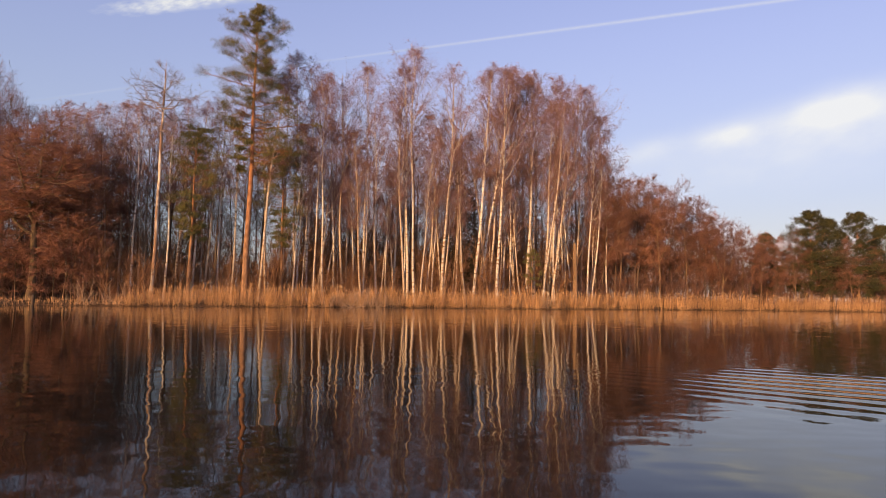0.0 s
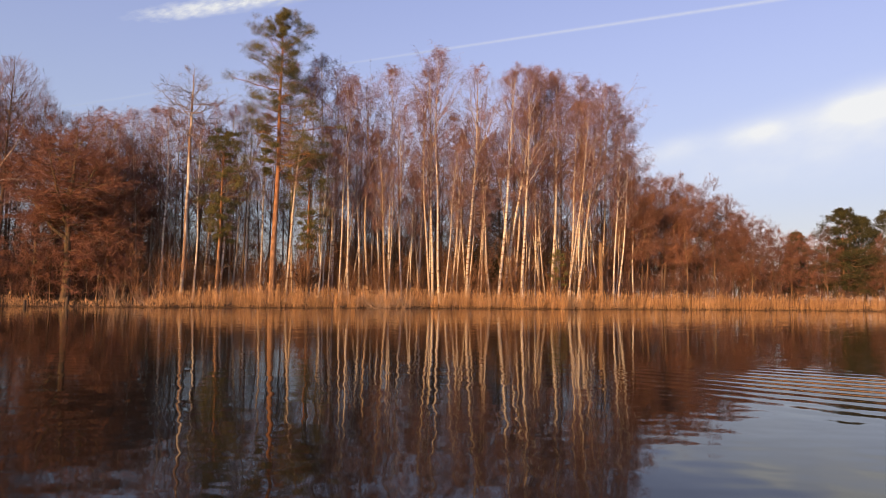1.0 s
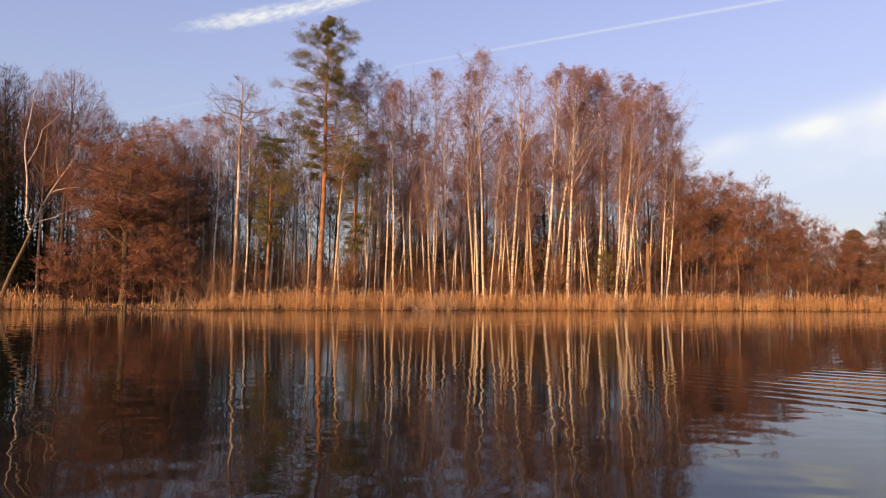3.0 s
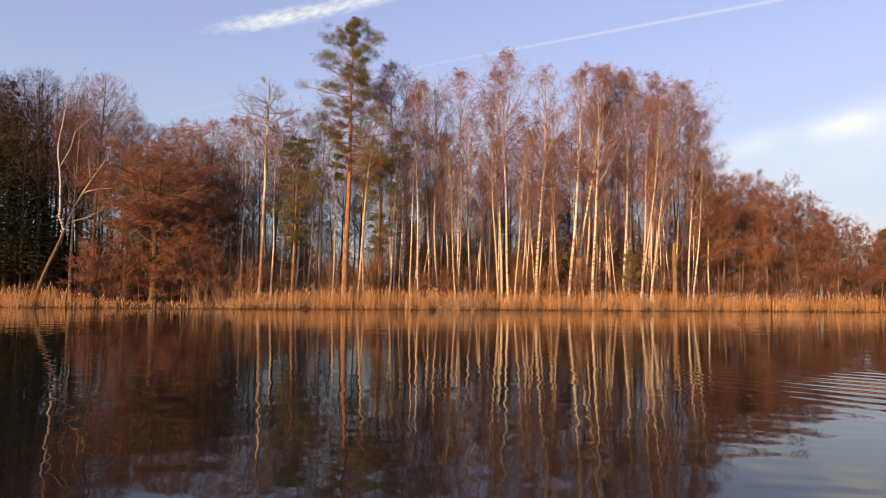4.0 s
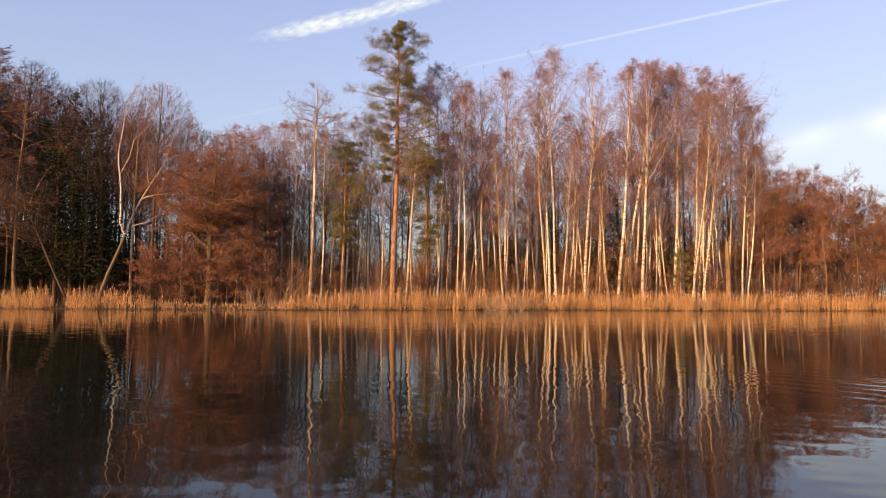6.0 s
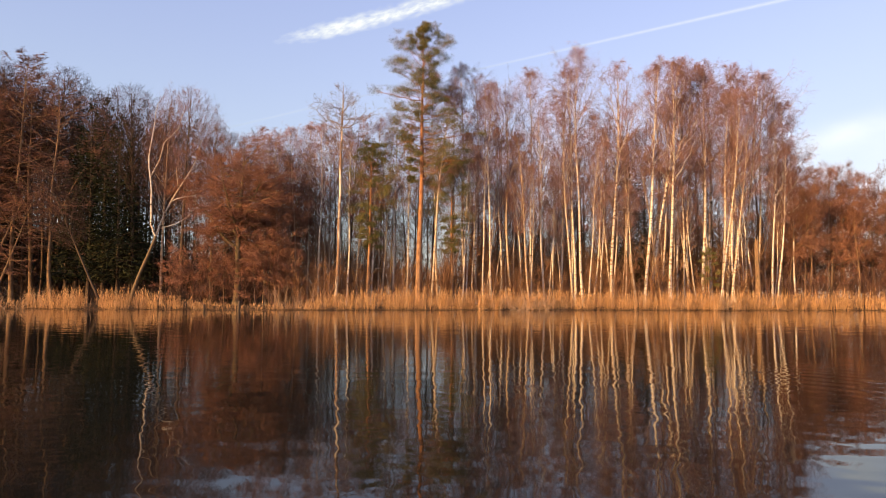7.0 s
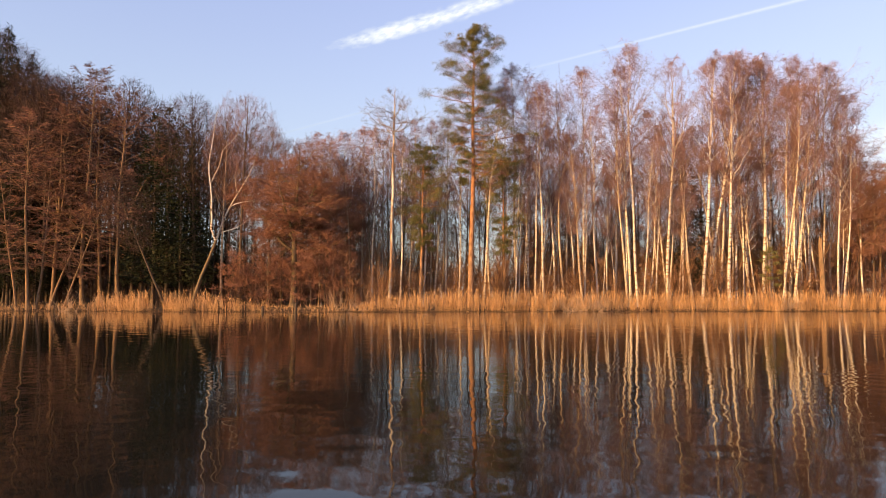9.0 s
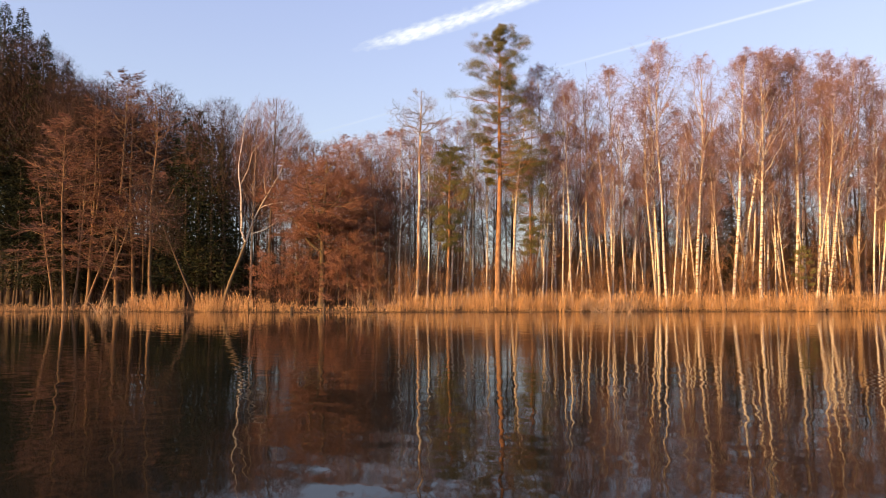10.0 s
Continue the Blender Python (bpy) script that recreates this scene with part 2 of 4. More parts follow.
# ---------------------------------------------------------------- clouds
def cloud_material(name, grain, stretch, low, high, strength, lobes, ragged=1.0):
    """Vapour that glows by itself in place of sunlight: thick in the lobes, torn by noise and clear outside them.
    Lobes: centre and half-size in the sheet's own 0 to 1.
    """
    mat = bpy.data.materials.new(name)
    mat.use_nodes = True
    tree = mat.node_tree
    tree.nodes.clear()
    out = tree.nodes.new("ShaderNodeOutputMaterial")
    glow, clear, mix = tree.nodes.new("ShaderNodeEmission"), tree.nodes.new("ShaderNodeBsdfTransparent"), tree.nodes.new("ShaderNodeMixShader")
    glow.inputs["Color"].default_value, glow.inputs["Strength"].default_value = (0.97, 0.985, 1.0, 1), strength
    uv = tree.nodes.new("ShaderNodeUVMap")
    split = tree.nodes.new("ShaderNodeSeparateXYZ")
    tree.links.new(uv.outputs[0], split.inputs[0])
    cover = None
    for cu, cv, hu, hv, weight in lobes:
        du = math_node(tree, "DIVIDE", math_node(tree, "SUBTRACT", split.outputs["X"], cu), hu)
        dv = math_node(tree, "DIVIDE", math_node(tree, "SUBTRACT", split.outputs["Y"], cv), hv)
        far2 = math_node(tree, "ADD", math_node(tree, "MULTIPLY", du, du), math_node(tree, "MULTIPLY", dv, dv))
        lobe = math_node(tree, "MULTIPLY", math_node(tree, "POWER", 2.718, math_node(tree, "MULTIPLY", far2, -1.0)), weight)
        cover = lobe if cover is None else math_node(tree, "ADD", cover, lobe)
    mapping = tree.nodes.new("ShaderNodeMapping")
    mapping.inputs["Scale"].default_value = stretch
    tex = tree.nodes.new("ShaderNodeTexNoise")
    tex.inputs["Scale"].default_value, tex.inputs["Detail"].default_value = grain, 6.0
    tree.links.new(uv.outputs[0], mapping.inputs[0])
    tree.links.new(mapping.outputs[0], tex.inputs["Vector"])
    torn = tree.nodes.new("ShaderNodeMapRange")
    torn.inputs["From Min"].default_value, torn.inputs["From Max"].default_value = low, high
    tree.links.new(math_node(tree, "ADD", cover, math_node(tree, "MULTIPLY", math_node(tree, "SUBTRACT", tex.outputs["Fac"], 0.5), math_node(tree, "MULTIPLY", math_node(tree, "MINIMUM", cover, 0.6), ragged))), torn.inputs[0])
    tree.links.new(torn.outputs[0], mix.inputs[0])
    tree.links.new(clear.outputs[0], mix.inputs[1])
    tree.links.new(glow.outputs[0], mix.inputs[2])
    tree.links.new(mix.outputs[0], out.inputs["Surface"])
    return mat


def sky_sheet(name, label, west_az, west_el, east_az, east_el, width, mat, category="cloud"):
    """A strip of vapour 3500 m off between two bearings and heights, width degrees across."""
    n, m, verts, faces = 40, 6, [], []
    for i in range(n + 1):
        s = i / n
        az, el = west_az + (east_az - west_az) * s, west_el + (east_el - west_el) * s
        if category == "contrail":
            el = 20.52 - 0.1318 * az - 0.00299 * az * az
        for j in range(m + 1):
            a, e = radians(az), radians(el + width * (j / m - 0.5))
            verts.append((-math.sin(a) * math.cos(e) * 3500, math.cos(a) * math.cos(e) * 3500, math.sin(e) * 3500))
    for i in range(n):
        for j in range(m):
            faces.append((i * (m + 1) + j, (i + 1) * (m + 1) + j, (i + 1) * (m + 1) + j + 1, i * (m + 1) + j + 1))
    mesh = mesh_from(name, verts, faces)
    layer = mesh.uv_layers.new(name="sheet")
    for loop in mesh.loops:
        layer.data[loop.index].uv = (loop.vertex_index // (m + 1) / n, loop.vertex_index % (m + 1) / m)
    mesh.materials.append(mat)
    tagged(new(name, mesh), label, category, kind="structure")


sky_sheet("backdrop_contrail", "thin white vapour trail across the blue sky", 33, 0, -42, 0, 1.2,
          cloud_material("contrail_vapour", 6.0, (22, 2, 1), 0.05, 1.3, 0.9, [(0.76, 0.5, 0.28, 0.11, 0.55), (0.44, 0.5, 0.20, 0.09, 0.27), (0.08, 0.5, 0.12, 0.10, 0.16)]), "contrail")
sky_sheet("backdrop_cloud", "ragged white cloud streak high over the pine", 30.8, 19.7, 4.8, 26.4, 3.6,
          cloud_material("cloud_vapour", 4.5, (7, 2.2, 1), 0.14, 1.05, 0.92, [(0.30, 0.47, 0.15, 0.16, 0.72), (0.60, 0.5, 0.25, 0.18, 0.7)], 2.6))
sky_sheet("backdrop_cloud", "soft bright cloud bank over the low wood", -8, 10.9, -48, 16.1, 14.0,
          cloud_material("bank_vapour", 3.5, (5, 3, 1), 0.04, 0.95, 1.0, [(0.555, 0.5, 0.085, 0.085, 1.15), (0.375, 0.49, 0.055, 0.06, 0.8), (0.22, 0.48, 0.06, 0.06, 0.38), (0.55, 0.36, 0.36, 0.17, 0.36),
                                                                      (0.62, 0.36, 0.5, 0.26, 0.10)]))


# ---------------------------------------------------------------- growing wood
def unit(v):
    return v / np.maximum(np.linalg.norm(v, axis=-1, keepdims=True), 1e-9)


def tube_mesh(name, batches, mat):
    """One mesh from batches of tapering tubes: paths (n, k, 3), radii (n, k), sides. A path of two points becomes a spike, two sides make a thin ribbon."""
    all_v, all_l, all_s, base = [], [], [], 0
    for paths, radii, sides in batches:
        n, k, _ = paths.shape
        if n == 0:
            continue
        along = unit(paths[:, -1] - paths[:, 0])
        helper = np.where(np.abs(along[:, 2:3]) > 0.8, np.array([[1.0, 0, 0]]), np.array([[0, 0, 1.0]]))
        u = unit(np.cross(along, helper))
        w = np.cross(along, u)
        turn = np.linspace(0, 2 * np.pi, sides, endpoint=False)[None] + (np.arange(n) * 2.399)[:, None]
        ring = u[:, None, :] * np.cos(turn)[..., None] + w[:, None, :] * np.sin(turn)[..., None]
        if k == 2 and sides == 1:
            spin = (np.arange(n) * 2.399)[:, None]
            half = (u * np.cos(spin) + w * np.sin(spin)) * radii[:, :1]
            v = np.stack([paths[:, 0] - half, paths[:, 0] + half, paths[:, 1]], axis=1)
            f = np.arange(n * 3).reshape(-1, 3) + base
        elif k == 2:
            foot = paths[:, :1] + ring * radii[:, :1, None]
            v = np.concatenate([foot, paths[:, 1:]], axis=1)
            a = np.arange(sides)
            f = np.stack([a, (a + 1) % sides, np.full(sides, sides)], 1)
            f = (f[None] + (np.arange(n) * (sides + 1))[:, None, None] + base).reshape(-1, 3)
        else:
            v = paths[:, :, None, :] + ring[:, None] * radii[:, :, None, None]
            a = np.arange(1 if sides == 2 else sides)
            b = (a + 1) % sides
            f = np.concatenate([np.stack([i * sides + a, i * sides + b, (i + 1) * sides + b, (i + 1) * sides + a], 1) for i in range(k - 1)])
            f = (f[None] + (np.arange(n) * k * sides)[:, None, None] + base).reshape(-1, 4)
        v = v.reshape(-1, 3)
        base += len(v)
        all_v.append(v)
        all_l.append(f.ravel())
        all_s.append(np.full(len(f), f.shape[1]))
    v, loops, sizes = np.concatenate(all_v), np.concatenate(all_l), np.concatenate(all_s)
    mesh = bpy.data.meshes.new(name)
    mesh.vertices.add(len(v))
    mesh.vertices.foreach_set("co", v.astype(np.float32).ravel())
    mesh.loops.add(len(loops))
    mesh.loops.foreach_set("vertex_index", loops.astype(np.int32))
    mesh.polygons.add(len(sizes))
    mesh.polygons.foreach_set("loop_start", np.concatenate([[0], np.cumsum(sizes)[:-1]]).astype(np.int32))
    mesh.polygons.foreach_set("use_smooth", np.ones(len(sizes), dtype=bool))
    mesh.update(calc_edges=True)
    mesh.materials.append(mat)
    return mesh


def part(name, mesh, parent, label=""):
    ob = new(name, mesh)
    ob.parent = parent
    if label:
        tagged(ob, label)
    return ob


def bend_paths(rng, start, way, length, k, lift, wobble):
    """Paths that leave start along way and bend upwards (lift > 0) or droop."""
    s = np.linspace(0, 1, k)
    p = start[:, None] + way[:, None] * (length[:, None] * s)[..., None]
    p[..., 2] += lift * length[:, None] * s ** 2
    kink = np.cumsum(rng.normal(0, wobble, (len(start), k, 3)), axis=1)
    kink -= kink[:, :1]
    return p + kink * length[:, None, None]


def along_paths(paths, index, s):
    """Points and directions at the fractions s of the paths named by index."""
    k = paths.shape[1]
    x = np.clip(s, 0, 0.999) * (k - 1)
    i = x.astype(int)
    a, b = paths[index, i], paths[index, i + 1]
    return a + (b - a) * (x - i)[:, None], unit(b - a)


def offshoots(rng, paths, radii, count, low, high, length, spread, k, lift, wobble, flat=1.0, thin=0.6):
    """Side branches: count on each path, between its fractions low and high."""
    n = len(paths)
    index = np.repeat(np.arange(n), count)
    s = rng.uniform(low, high, len(index))
    start, tangent = along_paths(paths, index, s)
    side = unit(rng.normal(0, 1, (len(index), 3)))
    side = unit(side - tangent * np.sum(side * tangent, 1, keepdims=True))
    angle = np.radians(rng.uniform(spread[0], spread[1], len(index)))[:, None]
    way = tangent * np.cos(angle) + side * np.sin(angle)
    way[:, 2] *= flat
    way = unit(way)
    full = np.linalg.norm(paths[index, -1] - paths[index, 0], axis=1)
    size = rng.uniform(0.6, 1.2, len(index)) * (full * length if length < 1 else length - 1)
    size *= 1.15 - 0.5 * s
    new_paths = bend_paths(rng, start, way, size, k, lift, wobble)
    here = radii[index, 0] + (radii[index, -1] - radii[index, 0]) * s
    taper = np.linspace(1, 0.25, k)
    return new_paths, (here * thin)[:, None] * taper


def stem(rng, height, radius, k=14, sway=0.006, curve=0.0, taper=0.85):
    s = np.linspace(0, 1, k)
    p = np.zeros((1, k, 3))
    p[0, :, 2] = s * height
    drift = np.cumsum(rng.normal(0, sway, (k, 2)), axis=0)
    for _ in range(4):
        drift[1:-1] = (drift[:-2] + 2 * drift[1:-1] + drift[2:]) / 4
    p[0, :, :2] = (drift - drift[0]) * height
    p[0, :, 0] += curve * height * s ** 2
    r = radius * ((1 - s) ** taper * 0.93 + 0.07)
    r[0] *= 1.35
    return p, r[None]


def stem_limbs(rng, trunk, radii, n, low, high, reach, rise, k, lift, wobble, bias=1.0):
    """Limbs round a stem; reach(s) gives their length and rise(s) their angle above level, s from 0 low to 1 high."""
    s = np.sort(rng.uniform(0, 1, n)) ** bias
    start, _ = along_paths(trunk, np.zeros(n, int), low + (high - low) * s)
    turn = np.arange(n) * 2.4 + rng.uniform(-0.5, 0.5, n)
    up = np.radians([rise(v) for v in s]) + rng.normal(0, 0.12, n)
    way = np.stack([np.cos(turn) * np.cos(up), np.sin(turn) * np.cos(up), np.sin(up)], 1)
    length = np.array([reach(v) for v in s]) * rng.uniform(0.75, 1.2, n)
    paths = bend_paths(rng, start, way, length, k, lift, wobble)
    here = np.interp(low + (high - low) * s, np.linspace(0, 1, trunk.shape[1]), radii[0])
    foot = np.minimum(here * 0.6, 0.012 + length * 0.012)
    return paths, foot[:, None] * np.linspace(1, 0.2, k)


def twig_spikes(rng, paths, radii, count, low, length, spread, radius, lift=0.0, flat=1.0):
    p, r = offshoots(rng, paths, radii, count, low, 1.0, 1 + length, spread, 2, lift, 0.0, flat)
    r[:, 0], r[:, 1] = radius, 0.0
    return p, r, 1


def crown_haze(rng, trunk, count, low, high, reach, out, up, length, radius, lump=(1.6, 1.6, 2.4), gap=-0.5, level=1.0):
    """Fine twigs that fill a crown between the fractions low and high of the trunk's height. reach(t) is the crown's half-width."""
    m = count * 6
    t = rng.uniform(0, 1, m)
    half = np.array([reach(v) for v in t])
    rho = half * rng.uniform(0, 1, m) ** 0.42
    phi = rng.uniform(0, 6.283, m)
    axis, _ = along_paths(trunk, np.zeros(m, int), low + (high - low) * t)
    p = axis + np.stack([rho * np.cos(phi), rho * np.sin(phi), rng.normal(0, 0.2, m)], 1)
    waves = rng.normal(0, 1, (7, 3)) * (6.283 / np.array(lump)) * 0.8
    lumps = np.sin(p @ waves.T + rng.uniform(0, 6.283, 7)).sum(1) / 2.6
    keep = np.where((rng.uniform(0, 1, m) < (half / half.max()) ** 1.3) & (lumps + rng.normal(0, 0.45, m) > gap))[0][:count]
    p, phi = p[keep], phi[keep]
    n = len(p)
    way = np.stack([np.cos(phi) * out, np.sin(phi) * out, np.full(n, up)], 1) + rng.normal(0, 0.42, (n, 3))
    way[:, 2] *= level
    step = unit(way) * (length * rng.uniform(0.6, 1.3, (n, 1)))
    r = np.zeros((n, 2))
    r[:, 0] = radius
    return np.stack([p - step * 0.5, p + step * 0.5], 1), r, 1


def plant(kind_name, label, category, group, meshes):
    """A thing: an Empty at the foot with one mesh for each part."""
    root = new(kind_name)
    tagged(root, label, category, group)
    for part_name, mesh, part_label in meshes:
        part(part_name, mesh, root, part_label)
    return root


def birch(seed, height, label, crown_from=0.36, limbs=38, girth=0.006, twigs=3300, bark=None, twig=None, kind_name="birch_tree",
          group="birches on the shore", wide=0.10, thick=0.0095, blunt=4.0, least=0.018, gap=0.15):
    rng = np.random.default_rng(seed)
    trunk, tr = stem(rng, height, height * girth, sway=0.004, curve=rng.uniform(-0.02, 0.03))

    def reach(t):
        return height * wide * min(1.0, 0.38 + t * 1.3) * (1 - t ** blunt) ** 0.55 + 0.15

    lp, lr = stem_limbs(rng, trunk, tr, limbs, crown_from * 0.8, 0.95, lambda s: reach(s) * 1.4 * (1 - 0.55 * s) + 0.3, lambda s: 46 + 12 * s, 5, 0.06, 0.022)
    sp, sr = offshoots(rng, lp, lr, 6, 0.2, 0.98, 0.34, (18, 50), 2, -0.04, 0.0)
    tw = [crown_haze(rng, trunk, twigs, crown_from, 1.0, reach, 0.45, 0.7, 0.85, thick, (1.9, 1.9, 3.2), gap), twig_spikes(rng, sp, sr, 4, 0.0, 0.8, (12, 60), thick, -0.3)]
    return plant(kind_name, label, "tree", group, [
        ("trunk", tube_mesh("trunk", [(trunk, tr, 8), (lp, np.maximum(lr, least), 3)], bark or BIRCH_BARK), ""),
        ("crown", tube_mesh("crown", [(sp, np.minimum(sr, 0.014), 1), *tw], twig or BIRCH_TWIG), "fine bare twigs")])


def boughs_and_twigs(rng, limbs, radii, subs, sub_length, sub_spread, sub_flat, twigs, twig_length, twig_spread, twig_flat, droop, thick, sub_lift=0.0, sub_low=0.15):
    """Batches for a crown: side branches on each limb as ribbons, and fine twigs on each side branch."""
    sp, sr = offshoots(rng, limbs, radii, subs, sub_low, 1.0, sub_length, sub_spread, 3, sub_lift, 0.05, sub_flat)
    sr = np.clip(sr, thick * 0.8, thick * 2.2) * np.array([[1.0, 0.75, 0.45]])
    return [(sp, sr, 2), twig_spikes(rng, sp, sr, twigs, 0.0, twig_length, twig_spread, thick, droop, twig_flat)]


def silver_birch(seed, height, label, crown_from=0.42, limbs=42, wide=0.12, girth=0.0062, group="birches on the shore", sway=0.004, twig=None, thick=0.0075, shape=None):
    """A slender birch: steep pale limbs, and fine twigs that hang from them in a pointed crown."""
    rng = np.random.default_rng(seed)
    trunk, tr = stem(rng, height, height * girth, 16, sway, rng.uniform(-0.025, 0.03), 0.68)
    shape = shape or [(0, 0.30), (0.2, 0.75), (0.4, 1.0), (0.58, 0.82), (0.75, 0.56), (0.9, 0.32), (1, 0.18)]
    at, half = zip(*shape)
    lp, lr = stem_limbs(rng, trunk, tr, limbs, crown_from, 0.985, lambda s: height * wide * float(np.interp(s, at, half)) * 2.15, lambda s: 56 + 18 * s, 7, -0.15, 0.026, 1.15)
    crown = boughs_and_twigs(rng, lp, lr, 11, 0.36, (18, 55), 1.0, 11, 0.95, (12, 65), 1.0, -0.6, thick, -0.05, 0.28)
    leader = twig_spikes(rng, trunk, tr, 90, 0.66, 0.8, (14, 45), thick, -0.2)
    return plant("birch_tree", label, "tree", group, [
        ("trunk", tube_mesh("trunk", [(trunk, tr, 9), (lp[::2], np.maximum(lr[::2] * 0.8, 0.015), 3)], BIRCH_BARK), ""),
        ("crown", tube_mesh("crown", [(lp[1::2], np.maximum(lr[1::2] * 0.75, 0.012), 3), *crown, leader], twig or BIRCH_TWIG), "fine hanging purple-brown twigs")])


def layered_tree(seed, height, label, crown_from=0.3, boughs=60, wide=0.3, subs=14, twigs=11, shape=None, rise=(-4, 60), girth=0.012, flat=0.28, thick=0.0125, kind_name="alder_tree",
                 group="alders on the shore", bark=None, twig=None, sway=0.008, bough_lift=0.06, twig_length=0.42, short=0.6, forks=0, droop=0.05, curve=None, sub_length=0.32, sub_spread=(25, 75), fork_rise=(58, 74), fork_at=(0.22, 0.42), leaders=30):
    """A spreading tree whose level boughs carry flat sprays of twigs, tier over tier. shape: half-width of the crown from its foot (0) to its top (1)."""
    rng = np.random.default_rng(seed)
    trunk, tr = stem(rng, height, height * girth, 15, sway, rng.uniform(-0.03, 0.03) if curve is None else curve)
    trunks, radii = [trunk], [tr]
    for i in range(forks):
        a, s0 = i * 6.28 / forks + rng.uniform(-0.4, 0.4), rng.uniform(*fork_at)
        start, _ = along_paths(trunk, np.zeros(1, int), np.array([s0]))
        up = radians(rng.uniform(*fork_rise))
        way = np.array([[math.cos(a) * math.cos(up), math.sin(a) * math.cos(up), math.sin(up)]])
        fork = bend_paths(rng, start, way, np.array([height * (0.92 - s0) * rng.uniform(0.8, 1.0)]), 10, 0.08, 0.015)
        trunks.append(fork)
        radii.append(np.linspace(height * girth * 0.48, 0.02, 10)[None])
    at, half = zip(*(shape or [(0, 0.75), (0.25, 1.0), (0.55, 0.95), (0.8, 0.7), (1, 0.2)]))

    def reach(s):
        return height * wide * float(np.interp(s, at, half))

    lps, lrs = [], []
    for i, (t, r) in enumerate(zip(trunks, radii)):
        n = boughs // len(trunks)
        low = crown_from if i == 0 else 0.1
        lp, lr = stem_limbs(rng, t, r, n, low, 0.97, lambda s: reach(s) * (1.0 if i == 0 else short), lambda s: rise[0] + (rise[1] - rise[0]) * s ** 1.3, 7, bough_lift, 0.045)
        lps.append(lp)
        lrs.append(lr)
    lp, lr = np.concatenate(lps), np.concatenate(lrs)
    crown = boughs_and_twigs(rng, lp, lr, subs, sub_length, sub_spread, flat, twigs, twig_length, (15, 80), flat * 1.2, droop, thick, 0.04, 0.1)
    leader = [twig_spikes(rng, t, r, leaders, 0.7, 0.6, (25, 60), thick) for t, r in zip(trunks, radii)]
    wood = [(t, r, 9) for t, r in zip(trunks, radii)]
    return plant(kind_name, label, "tree", group, [
        ("trunk", tube_mesh("trunk", [*wood, (lp, np.maximum(lr, 0.012), 3)], bark or ROUGH_BARK), ""),
        ("crown", tube_mesh("crown", [*crown, *leader], twig or ALDER_TWIG), "flat sprays of fine bare twigs")])


def needle_pads(rng, centres, sizes, needles, length, radius, flat=0.42):
    """Cushions of needles: spikes that stand out of flattened clumps."""
    c, size = np.repeat(centres, needles, axis=0), np.repeat(sizes, needles)[:, None]
    d = unit(rng.normal(0, 1, c.shape)) * rng.uniform(0, 1, (len(c), 1)) ** 0.5 * np.array([1, 1, flat])
    way = unit(d + np.array([0, 0, 0.45]) + rng.normal(0, 0.4, c.shape))
    start = c + d * size
    p = np.stack([start, start + way * (length * rng.uniform(0.6, 1.2, (len(c), 1)))], 1)
    r = np.zeros((len(c), 2))
    r[:, 0] = radius
    return p, r, 1


